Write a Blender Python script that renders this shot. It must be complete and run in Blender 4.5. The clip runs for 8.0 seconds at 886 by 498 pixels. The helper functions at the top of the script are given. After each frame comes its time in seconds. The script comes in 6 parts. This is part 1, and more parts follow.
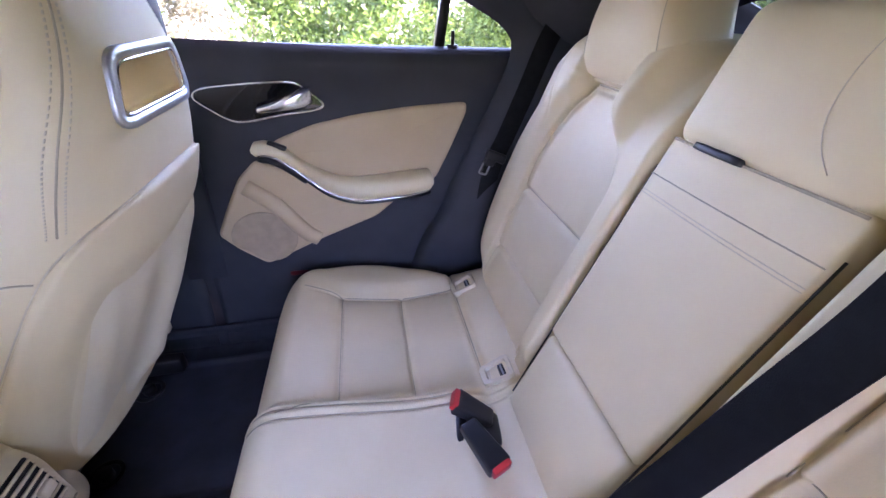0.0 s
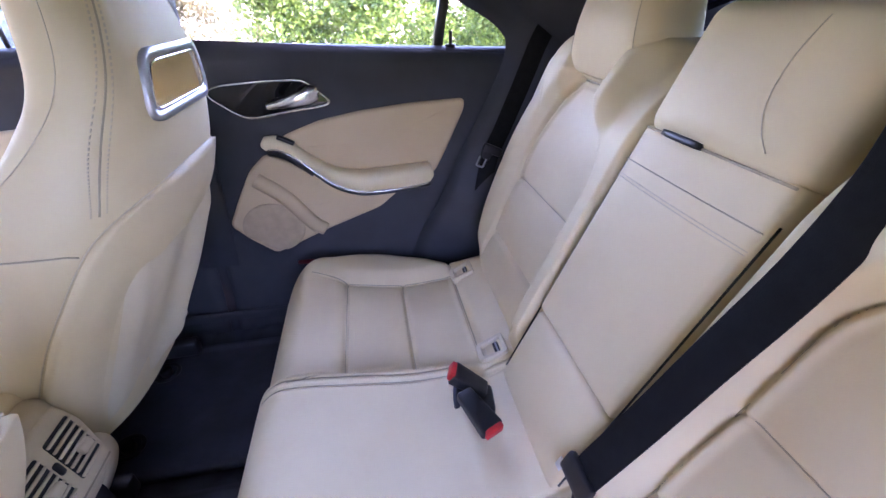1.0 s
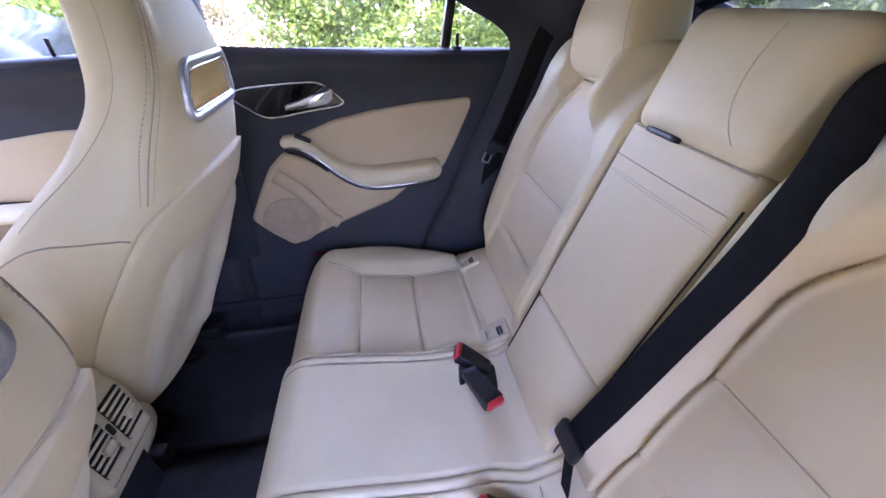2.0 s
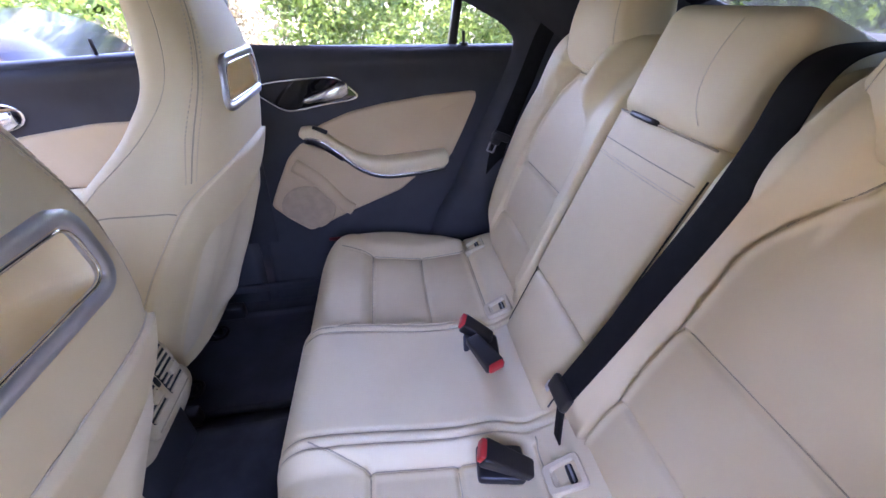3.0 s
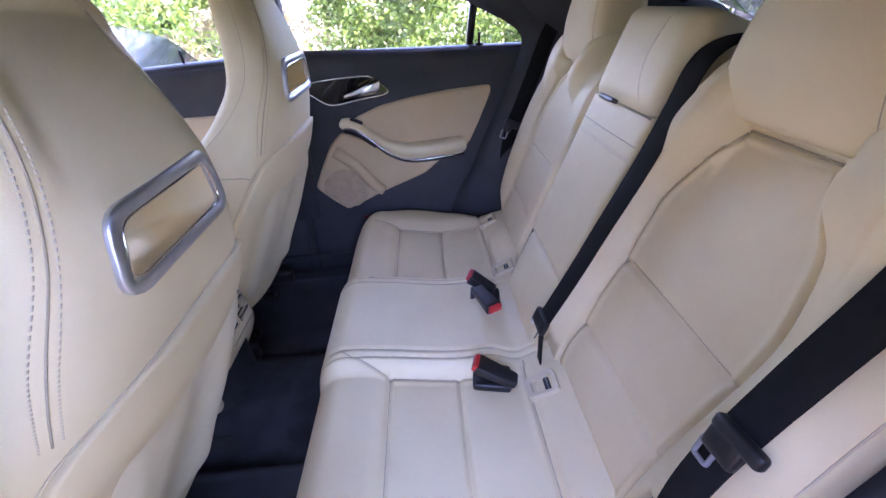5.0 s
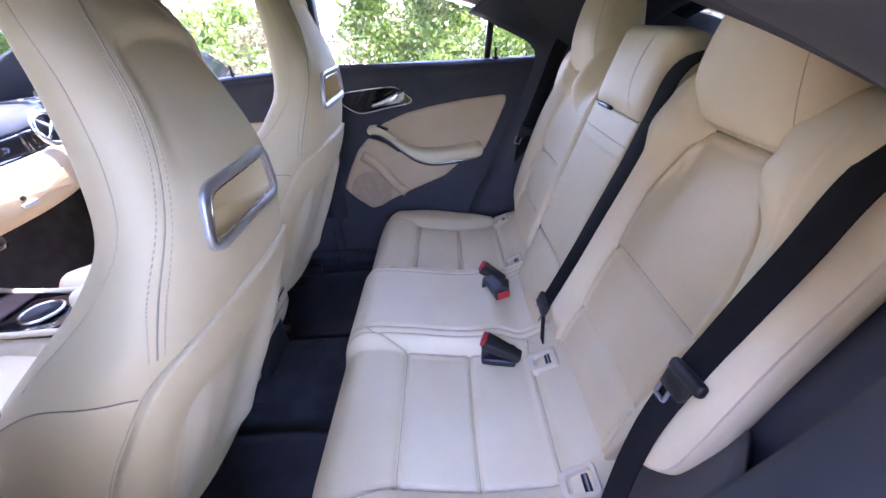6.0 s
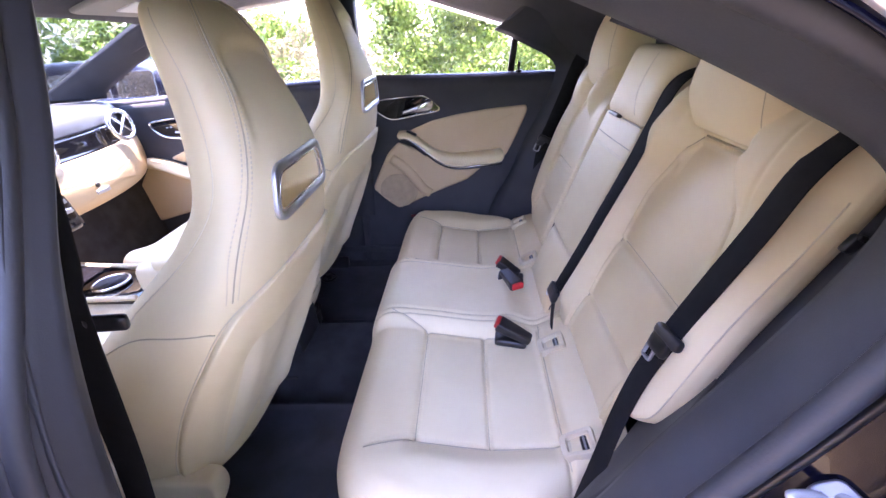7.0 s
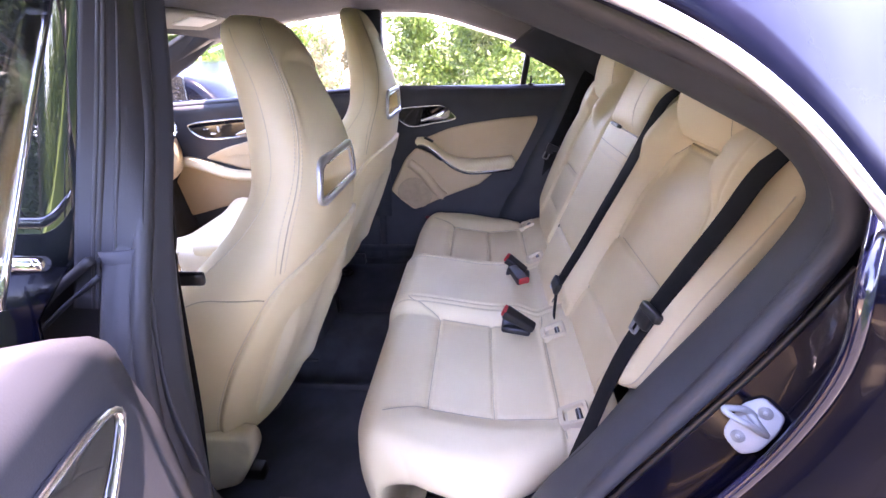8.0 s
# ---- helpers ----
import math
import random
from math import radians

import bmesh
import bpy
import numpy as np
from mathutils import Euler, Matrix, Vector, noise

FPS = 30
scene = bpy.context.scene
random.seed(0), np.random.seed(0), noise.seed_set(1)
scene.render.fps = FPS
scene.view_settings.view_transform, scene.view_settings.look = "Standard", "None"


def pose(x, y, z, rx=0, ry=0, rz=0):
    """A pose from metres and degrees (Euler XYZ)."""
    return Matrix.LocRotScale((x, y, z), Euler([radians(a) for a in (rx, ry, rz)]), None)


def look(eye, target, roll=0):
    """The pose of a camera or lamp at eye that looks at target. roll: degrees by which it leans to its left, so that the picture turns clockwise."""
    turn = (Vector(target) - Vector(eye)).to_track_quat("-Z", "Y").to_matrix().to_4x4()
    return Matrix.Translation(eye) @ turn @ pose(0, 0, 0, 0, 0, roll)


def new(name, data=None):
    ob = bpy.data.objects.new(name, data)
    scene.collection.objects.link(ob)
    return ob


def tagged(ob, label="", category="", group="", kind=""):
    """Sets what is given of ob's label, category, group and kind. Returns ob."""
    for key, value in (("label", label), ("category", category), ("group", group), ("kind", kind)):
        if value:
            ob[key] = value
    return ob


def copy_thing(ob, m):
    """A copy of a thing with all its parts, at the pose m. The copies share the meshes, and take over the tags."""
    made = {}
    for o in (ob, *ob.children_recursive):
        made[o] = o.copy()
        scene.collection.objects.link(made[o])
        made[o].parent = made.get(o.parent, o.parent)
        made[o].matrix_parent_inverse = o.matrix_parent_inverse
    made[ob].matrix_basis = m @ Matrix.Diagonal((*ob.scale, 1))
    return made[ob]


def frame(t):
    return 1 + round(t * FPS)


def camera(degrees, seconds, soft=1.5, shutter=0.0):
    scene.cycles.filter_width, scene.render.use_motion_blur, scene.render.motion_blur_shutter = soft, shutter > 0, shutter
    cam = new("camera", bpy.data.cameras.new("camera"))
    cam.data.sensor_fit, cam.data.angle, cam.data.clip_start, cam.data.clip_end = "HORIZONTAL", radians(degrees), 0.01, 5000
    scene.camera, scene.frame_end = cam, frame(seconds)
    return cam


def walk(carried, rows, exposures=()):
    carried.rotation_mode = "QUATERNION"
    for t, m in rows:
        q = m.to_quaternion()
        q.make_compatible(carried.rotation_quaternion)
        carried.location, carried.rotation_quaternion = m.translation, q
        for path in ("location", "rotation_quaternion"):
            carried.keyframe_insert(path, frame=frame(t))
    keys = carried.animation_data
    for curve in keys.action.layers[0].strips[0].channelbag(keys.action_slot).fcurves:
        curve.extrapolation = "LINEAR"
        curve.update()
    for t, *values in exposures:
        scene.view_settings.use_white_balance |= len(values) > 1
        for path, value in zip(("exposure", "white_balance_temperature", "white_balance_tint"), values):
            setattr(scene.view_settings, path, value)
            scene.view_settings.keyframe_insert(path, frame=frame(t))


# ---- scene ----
cam = camera(98.1, 8.0)
PATH = [
    (0, (-0.209, -0.28, 1.123), (0.13, 1.373, 0.049), 0.8),
    (0.5, (-0.211, -0.312, 1.13), (0.127, 1.341, 0.055), 0.5),
    (1, (-0.211, -0.343, 1.128), (0.111, 1.311, 0.052), 0.3),
    (1.5, (-0.21, -0.367, 1.137), (0.08, 1.289, 0.055), -0.3),
    (3, (-0.223, -0.484, 1.148), (0.001, 1.177, 0.055), -1.4),
    (3.5, (-0.217, -0.521, 1.15), (-0.03, 1.14, 0.053), -2.0),
    (4, (-0.209, -0.573, 1.152), (-0.058, 1.093, 0.055), -2.5),
    (4.5, (-0.197, -0.627, 1.155), (-0.102, 1.046, 0.062), -3.3),
    (6, (-0.178, -0.796, 1.176), (-0.238, 0.916, 0.144), -4.8),
    (6.5, (-0.175, -0.851, 1.178), (-0.293, 0.877, 0.177), -4.5),
    (7, (-0.183, -0.909, 1.18), (-0.336, 0.831, 0.205), -4.0),
    (7.5, (-0.188, -0.964, 1.186), (-0.37, 0.785, 0.234), -3.5),
    (8, (-0.189, -1.017, 1.19), (-0.387, 0.743, 0.261), -2.9),
]
EXPOSURES = [(0.0, 5.06, 6300, 50), (4.5, 4.64, 6250, 49), (6.0, 4.73, 6100, 47), (7.0, 4.94, 6560, 49), (7.5, 4.95, 6750, 49), (8.0, 4.87, 6900, 49)]
walk(cam, [(t, look(eye, target, roll)) for t, eye, target, roll in PATH], EXPOSURES)

# ---- light ----
world = bpy.data.worlds.new("world")
scene.world = world
world.use_nodes = True
wn = world.node_tree.nodes
sky = wn.new("ShaderNodeTexSky")
sky.sky_type = "NISHITA"
sky.sun_disc = False
sky.sun_elevation = radians(81.7)
sky.sun_rotation = radians(33)
sky.air_density, sky.dust_density = 1.0, 0.4
wn["Background"].inputs["Strength"].default_value = 0.15
world.node_tree.links.new(sky.outputs["Color"], wn["Background"].inputs["Color"])
SUN_FROM = Vector((0.09, 0.14, 1.15))
sun = new("sun", bpy.data.lights.new("sun", "SUN"))
sun.data.energy, sun.data.angle, sun.data.color = 2.5, radians(0.5), (1.0, 0.95, 0.86)
sun.matrix_world = look(SUN_FROM * 20, (0, 0, 0))


# ---- materials ----
def material(name, base, rough=0.5, metal=0.0, dark=0.12, scale=8.0, fine=260.0, bump=0.1, coat=0.0, tint=None, spec=0.5, per_object=0.0):
    """Principled surface with mottling at two scales and a fine grain relief."""
    m = bpy.data.materials.new(name)
    m.use_nodes = True
    t = m.node_tree
    b = t.nodes["Principled BSDF"]
    b.inputs["Roughness"].default_value = rough
    b.inputs["Metallic"].default_value = metal
    b.inputs["Coat Weight"].default_value = coat
    b.inputs["Coat Roughness"].default_value = min(max(rough - 0.1, 0.02), 0.3) if rough > 0.3 else 0.03
    b.inputs["Specular IOR Level"].default_value = spec
    co = t.nodes.new("ShaderNodeTexCoord")
    n1 = t.nodes.new("ShaderNodeTexNoise")
    n1.inputs["Scale"].default_value = scale
    n1.inputs["Detail"].default_value = 4
    n2 = t.nodes.new("ShaderNodeTexNoise")
    n2.inputs["Scale"].default_value = fine
    n2.inputs["Detail"].default_value = 3
    for n in (n1, n2):
        t.links.new(co.outputs["Object"], n.inputs["Vector"])
    mix = t.nodes.new("ShaderNodeMix")
    mix.data_type = "RGBA"
    low = tint or [c * (1 - dark) for c in base]
    mix.inputs[6].default_value = (*low, 1)
    mix.inputs[7].default_value = (*base, 1)
    ramp = t.nodes.new("ShaderNodeMapRange")
    ramp.inputs["From Min"].default_value = 0.35
    ramp.inputs["From Max"].default_value = 0.62
    t.links.new(n1.outputs["Fac"], ramp.inputs["Value"])
    fac = ramp.outputs["Result"]
    if per_object:
        info = t.nodes.new("ShaderNodeObjectInfo")
        add = t.nodes.new("ShaderNodeMath")
        add.operation = "MULTIPLY_ADD"
        add.inputs[1].default_value = per_object
        t.links.new(info.outputs["Random"], add.inputs[0])
        t.links.new(fac, add.inputs[2])
        fac = add.outputs[0]
    t.links.new(fac, mix.inputs[0])
    t.links.new(mix.outputs[2], b.inputs["Base Color"])
    rr = t.nodes.new("ShaderNodeMapRange")
    rr.inputs["To Min"].default_value = max(rough - 0.06, 0.02)
    rr.inputs["To Max"].default_value = min(rough + 0.07, 1)
    t.links.new(n2.outputs["Fac"], rr.inputs["Value"])
    t.links.new(rr.outputs["Result"], b.inputs["Roughness"])
    if rough < 0.07:
        rr.inputs["To Min"].default_value, rr.inputs["To Max"].default_value = 0.012, 0.02
        b.inputs["Coat Roughness"].default_value = 0.012
    if bump:
        bp = t.nodes.new("ShaderNodeBump")
        bp.inputs["Strength"].default_value = bump
        bp.inputs["Distance"].default_value = 0.001
        t.links.new(n2.outputs["Fac"], bp.inputs["Height"])
        t.links.new(bp.outputs["Normal"], b.inputs["Normal"])
    return m


def leather(name, base):
    """Grained leather: pebble cells, faint soiling and broad creasing."""
    m = material(name, base, rough=0.56, coat=0.04, dark=0.06, scale=5.0, fine=420, bump=0.12, tint=[base[0] * 0.93, base[1] * 0.91, base[2] * 0.88])
    t = m.node_tree
    b = t.nodes["Principled BSDF"]
    co = [n for n in t.nodes if n.type == "TEX_COORD"][0]
    old = [n for n in t.nodes if n.type == "BUMP"][0]
    v = t.nodes.new("ShaderNodeTexVoronoi")
    v.inputs["Scale"].default_value = 700
    v.feature = "DISTANCE_TO_EDGE"
    t.links.new(co.outputs["Object"], v.inputs["Vector"])
    b2 = t.nodes.new("ShaderNodeBump")
    b2.inputs["Strength"].default_value = 0.12
    b2.inputs["Distance"].default_value = 0.0006
    t.links.new(v.outputs["Distance"], b2.inputs["Height"])
    w = t.nodes.new("ShaderNodeTexNoise")
    w.inputs["Scale"].default_value = 14
    w.inputs["Detail"].default_value = 2
    w.inputs["Distortion"].default_value = 0.6
    t.links.new(co.outputs["Object"], w.inputs["Vector"])
    b3 = t.nodes.new("ShaderNodeBump")
    b3.inputs["Strength"].default_value = 0.22
    b3.inputs["Distance"].default_value = 0.006
    t.links.new(w.outputs["Fac"], b3.inputs["Height"])
    t.links.new(b2.outputs["Normal"], b3.inputs["Normal"])
    t.links.new(old.outputs["Normal"], b2.inputs["Normal"])
    t.links.new(b3.outputs["Normal"], b.inputs["Normal"])
    return m


LEATHER = leather("cream_leather", (0.80, 0.675, 0.43))
LEATHER_DOOR = leather("beige_vinyl", (0.62, 0.465, 0.28))
STITCH = material("stitch_thread", (0.70, 0.60, 0.43), 0.8, bump=0.05)
SEAM = material("seam_thread", (0.50, 0.42, 0.29), 0.8, bump=0.05)
CREAM_PLASTIC = material("cream_plastic", (0.72, 0.61, 0.41), 0.55, scale=12, fine=300)
GREY_FABRIC = material("pocket_fabric", (0.78, 0.68, 0.48), 0.7, dark=0.08, scale=9, fine=700, bump=0.3)
MESH_GRILLE = material("speaker_mesh", (0.50, 0.375, 0.235), 0.7, scale=40, fine=900, bump=0.6)
DARK_TRIM = material("charcoal_soft_plastic", (0.039, 0.041, 0.049), 0.55, spec=0.4, dark=0.2, scale=10, fine=700, bump=0.12)
DARK_CLOTH = material("charcoal_headliner", (0.045, 0.046, 0.054), 0.9, dark=0.15, scale=14, fine=700, bump=0.4)
CARPET = material("navy_black_carpet", (0.046, 0.048, 0.060), 0.95, dark=0.4, scale=16, fine=600, bump=1.0)
MAT_RUBBER = material("floor_mat", (0.060, 0.063, 0.080), 0.7, dark=0.4, scale=9, fine=400, bump=0.6)
BLACK_PLASTIC = material("black_plastic", (0.012, 0.012, 0.014), 0.35, fine=400)
RUBBER = material("rubber_seal", (0.030, 0.031, 0.036), 0.5, scale=20, fine=260, bump=0.2)
GLOSS_BLACK = material("gloss_black", (0.008, 0.008, 0.010), 0.06, bump=0.0, coat=0.5)
DOOR_GLASS_GLOSS = material("door_glass_gloss", (0.012, 0.014, 0.014), 0.05, bump=0.0, coat=1.0, spec=0.9)
RED = material("red_button", (0.62, 0.03, 0.03), 0.35, bump=0.05)
DARK_RED = material("dark_red_lens", (0.16, 0.008, 0.010), 0.3, bump=0.0)
CHROME = material("satin_chrome", (0.78, 0.79, 0.80), 0.22, metal=1.0, dark=0.05, bump=0.03)
SATIN = material("brushed_satin", (0.60, 0.61, 0.65), 0.42, metal=1.0, dark=0.05, bump=0.03)
BRIGHT = material("bright_chrome", (0.86, 0.87, 0.88), 0.10, metal=1.0, dark=0.04, bump=0.02)
STRIP = material("polished_strip", (0.88, 0.88, 0.89), 0.34, metal=1.0, dark=0.04, bump=0.0)
STEEL = material("zinc_steel", (0.31, 0.315, 0.32), 0.5, metal=0.4, dark=0.1, scale=30, bump=0.1)
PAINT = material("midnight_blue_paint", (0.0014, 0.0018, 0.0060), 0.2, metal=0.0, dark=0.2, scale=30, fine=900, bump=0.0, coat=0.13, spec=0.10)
# the body's paint with its base lifted to stand for reflected sky
SKY_TINTED_PAINT = material("midnight_blue_sky_tinted_paint", (0.012, 0.013, 0.026), 0.16, dark=0.2, scale=30, fine=900, bump=0.0, coat=0.0, spec=0.035)
WEBBING = material("black_webbing", (0.010, 0.010, 0.011), 0.85, dark=0.25, scale=60, fine=900, bump=0.5, spec=0.2)
SILVER_TRIM = material("brushed_aluminium", (0.52, 0.53, 0.55), 0.3, metal=1.0, scale=20, bump=0.05)
LABEL_WHITE = material("label_white", (0.75, 0.75, 0.74), 0.5, bump=0.0)
BARK = material("bark", (0.16, 0.12, 0.09), 0.9, dark=0.4, scale=6, fine=60, bump=0.8)


def leaf_material(name, c1, c2):
    m = bpy.data.materials.new(name)
    m.use_nodes = True
    t = m.node_tree
    b = t.nodes["Principled BSDF"]
    b.inputs["Roughness"].default_value = 0.5
    g = t.nodes.new("ShaderNodeNewGeometry")
    mix = t.nodes.new("ShaderNodeMix")
    mix.data_type = "RGBA"
    mix.inputs[6].default_value = (*c1, 1)
    mix.inputs[7].default_value = (*c2, 1)
    t.links.new(g.outputs["Random Per Island"], mix.inputs[0])
    t.links.new(mix.outputs[2], b.inputs["Base Color"])
    tr = t.nodes.new("ShaderNodeBsdfTranslucent")
    t.links.new(mix.outputs[2], tr.inputs["Color"])
    ms = t.nodes.new("ShaderNodeMixShader")
    ms.inputs[0].default_value = 0.45
    t.links.new(b.outputs[0], ms.inputs[1])
    t.links.new(tr.outputs[0], ms.inputs[2])
    t.links.new(ms.outputs[0], t.nodes["Material Output"].inputs["Surface"])
    return m


LEAF = leaf_material("leaf_green", (0.045, 0.095, 0.020), (0.19, 0.29, 0.055))
LEAF_DARK = leaf_material("leaf_dark", (0.04, 0.075, 0.025), (0.11, 0.17, 0.06))
LEAF_DRY = leaf_material("leaf_dry", (0.14, 0.13, 0.075), (0.27, 0.245, 0.14))
LEAF_PALE = leaf_material("leaf_pale", (0.26, 0.25, 0.19), (0.50, 0.48, 0.39))
GRASS = leaf_material("grass_blade", (0.07, 0.13, 0.025), (0.17, 0.24, 0.06))


def glass_material(name, tint):
    """Thin pane: tinted see-through with a mirror gloss that grows at grazing angles."""
    m = bpy.data.materials.new(name)
    m.use_nodes = True
    t = m.node_tree
    t.nodes.remove(t.nodes["Principled BSDF"])
    clear = t.nodes.new("ShaderNodeBsdfTransparent")
    clear.inputs["Color"].default_value = (*tint, 1)
    gloss = t.nodes.new("ShaderNodeBsdfGlossy")
    gloss.inputs["Roughness"].default_value = 0.01
    edge = t.nodes.new("ShaderNodeLayerWeight")
    edge.inputs["Blend"].default_value = 0.5
    steep = t.nodes.new("ShaderNodeMath")
    steep.operation = "POWER"
    steep.inputs[1].default_value = 5.0
    t.links.new(edge.outputs["Facing"], steep.inputs[0])
    fres = t.nodes.new("ShaderNodeMath")
    fres.operation = "MULTIPLY_ADD"
    fres.inputs[1].default_value = 0.96
    fres.inputs[2].default_value = 0.04
    t.links.new(steep.outputs[0], fres.inputs[0])
    mix = t.nodes.new("ShaderNodeMixShader")
    t.links.new(fres.outputs[0], mix.inputs[0])
    t.links.new(clear.outputs[0], mix.inputs[1])
    t.links.new(gloss.outputs[0], mix.inputs[2])
    t.links.new(mix.outputs[0], t.nodes["Material Output"].inputs["Surface"])
    return m


GLASS = glass_material("window_glass", (0.97, 0.985, 0.975))
GREEN_GLASS = glass_material("tinted_glass", (0.80, 0.86, 0.84))
REAR_GLASS = glass_material("dark_tinted_glass", (0.50, 0.55, 0.53))


# ---- shape helpers ----
def finish(name, verts, faces, mat, parent=None, label="", smooth=True, sharp=None):
    me = bpy.data.meshes.new(name)
    me.from_pydata([tuple(v) for v in verts], [], faces)
    me.validate()
    bm = bmesh.new()
    bm.from_mesh(me)
    bmesh.ops.recalc_face_normals(bm, faces=bm.faces)
    bm.to_mesh(me)
    bm.free()
    me.materials.append(mat)
    if smooth:
        me.shade_smooth()
        if sharp:
            me.set_sharp_from_angle(angle=radians(sharp))
    ob = new(name, me)
    if parent:
        ob.parent = parent
    if label:
        ob["label"] = label
    return ob


def thing(name, label, category, group="", kind="", at=(0, 0, 0)):
    ob = new(name)
    ob.empty_display_size = 0.05
    ob.location = at
    return tagged(ob, label, category, group, kind)


def grid(fn, nu, nv, wrap=False, us=None, vs=None):
    """Points and faces of a sheet fn(u, v)."""
    us = us if us is not None else [i / (nu if wrap else nu - 1) for i in range(nu)]
    vs = vs if vs is not None else [j / (nv - 1) for j in range(nv)]
    nu, nv = len(us), len(vs)
    verts = [fn(u, v) for v in vs for u in us]
    faces = []
    for j in range(nv - 1):
        for i in range(nu if wrap else nu - 1):
            k = (i + 1) % nu
            faces.append((j * nu + i, j * nu + k, (j + 1) * nu + k, (j + 1) * nu + i))
    return verts, faces


def sheet(name, fn, nu, nv, mat, parent=None, label="", wrap=False, us=None, vs=None, caps=False, sharp=None, thick=0.0):
    verts, faces = grid(fn, nu, nv, wrap, us, vs)
    if caps:
        n = len(us) if us is not None else nu
        faces += [tuple(range(n)), tuple(range(len(verts) - n, len(verts)))]
    ob = finish(name, verts, faces, mat, parent, label, sharp=sharp)
    if thick:
        so = ob.modifiers.new("thickness", "SOLIDIFY")
        so.thickness, so.offset = thick, 0
    return ob


def interp(table, x):
    """Smooth reading of a small table of (x, value)."""
    xs = [p[0] for p in table]
    if x <= xs[0]:
        return table[0][1]
    if x >= xs[-1]:
        return table[-1][1]
    for i in range(len(xs) - 1):
        if x <= xs[i + 1]:
            k = (x - xs[i]) / (xs[i + 1] - xs[i])
            p0 = table[max(i - 1, 0)]
            p1, p2 = table[i], table[i + 1]
            p3 = table[min(i + 2, len(xs) - 1)]
            h = p2[0] - p1[0]
            m1 = (p2[1] - p0[1]) / (p2[0] - p0[0]) * h
            m2 = (p3[1] - p1[1]) / (p3[0] - p1[0]) * h
            k2, k3 = k * k, k * k * k
            return (2 * k3 - 3 * k2 + 1) * p1[1] + (k3 - 2 * k2 + k) * m1 + (-2 * k3 + 3 * k2) * p2[1] + (k3 - k2) * m2


def step(a, b, x):
    k = min(max((x - a) / (b - a), 0.0), 1.0)
    return k * k * (3 - 2 * k)


def curve(pts, n=8, closed=False):
    """A smooth line through a few points (Catmull-Rom)."""
    pts = [Vector(p) for p in pts]
    out = []
    m = len(pts)
    for i in range(m if closed else m - 1):
        if closed:
            p0, p1, p2, p3 = pts[i - 1], pts[i], pts[(i + 1) % m], pts[(i + 2) % m]
        else:
            p1, p2 = pts[i], pts[i + 1]
            p0 = pts[i - 1] if i else p1 * 2 - p2
            p3 = pts[i + 2] if i + 2 < m else p2 * 2 - p1
        for j in range(n):
            k = j / n
            out.append(0.5 * (2 * p1 + (p2 - p0) * k + (2 * p0 - 5 * p1 + 4 * p2 - p3) * k * k + (3 * p1 - p0 - 3 * p2 + p3) * k ** 3))
    if not closed:
        out.append(pts[-1].copy())
    return out


def sweep(name, line, section, mat, parent=None, label="", closed=False, up=(0, 0, 1), sharp=None):
    """A closed section (side, up) carried along a line of points."""
    n, k = len(line), len(section)
    up = Vector(up)
    verts, faces = [], []
    for i, p in enumerate(line):
        a = line[i - 1] if (i or closed) else p
        b = line[(i + 1) % n] if (i < n - 1 or closed) else p
        d = (b - a).normalized()
        side = d.cross(up).normalized()
        top = side.cross(d)
        verts += [p + side * s + top * t for s, t in section]
    for i in range(n if closed else n - 1):
        j = (i + 1) % n
        for q in range(k):
            r = (q + 1) % k
            faces.append((i * k + q, i * k + r, j * k + r, j * k + q))
    if not closed:
        faces += [tuple(range(k)), tuple(range((n - 1) * k, n * k))]
    return finish(name, verts, faces, mat, parent, label, sharp=sharp)


def oval(a, b, n=10):
    return [(a * math.cos(2 * math.pi * i / n), b * math.sin(2 * math.pi * i / n)) for i in range(n)]


def slab(a, b, r=0.3):
    """A flat section with rounded edges."""
    return [(-a, -b * r), (-a * 0.97, -b), (a * 0.97, -b), (a, -b * r), (a, b * r), (a * 0.97, b), (-a * 0.97, b), (-a, b * r)]


def tube(name, line, r, mat, parent=None, label="", closed=False, n=10, up=(0, 0, 1)):
    return sweep(name, line, oval(r, r, n), mat, parent, label, closed, up)


def rounded(name, size, r, mat, parent=None, label="", m=Matrix(), n=7, warp=None):
    """A box with round edges, at the pose m; warp bends its points first."""
    h = [s / 2 for s in size]
    r = min(r, *h)
    ticks = [-1 + 2 * i / n for i in range(n + 1)]
    verts, faces, seen = [], [], {}

    def vert(p):
        key = tuple(round(c, 5) for c in p)
        if key not in seen:
            full = []
            for c, hh in zip(p, h):
                edge = r / hh
                a = abs(c)
                a = a if n < 3 else (1 - (1 - a) ** 1.7)
                full.append(math.copysign(a, c) * hh)
            core = [max(-hh + r, min(hh - r, c)) for c, hh in zip(full, h)]
            d = Vector([a - b for a, b in zip(full, core)])
            q = Vector(core) + (d.normalized() * r if d.length > 1e-9 else d)
            if warp:
                q = Vector(warp(q))
            seen[key] = len(verts)
            verts.append(m @ q)
        return seen[key]

    for ax in range(3):
        for sgn in (-1, 1):
            for i in range(n):
                for j in range(n):
                    quad = []
                    for a, b in ((i, j), (i + 1, j), (i + 1, j + 1), (i, j + 1)):
                        p = [0, 0, 0]
                        p[ax] = sgn
                        p[(ax + 1) % 3] = ticks[a]
                        p[(ax + 2) % 3] = ticks[b]
                        quad.append(vert(p))
                    if len(set(quad)) > 2:
                        faces.append(tuple(dict.fromkeys(quad)))
    return finish(name, verts, faces, mat, parent, label)


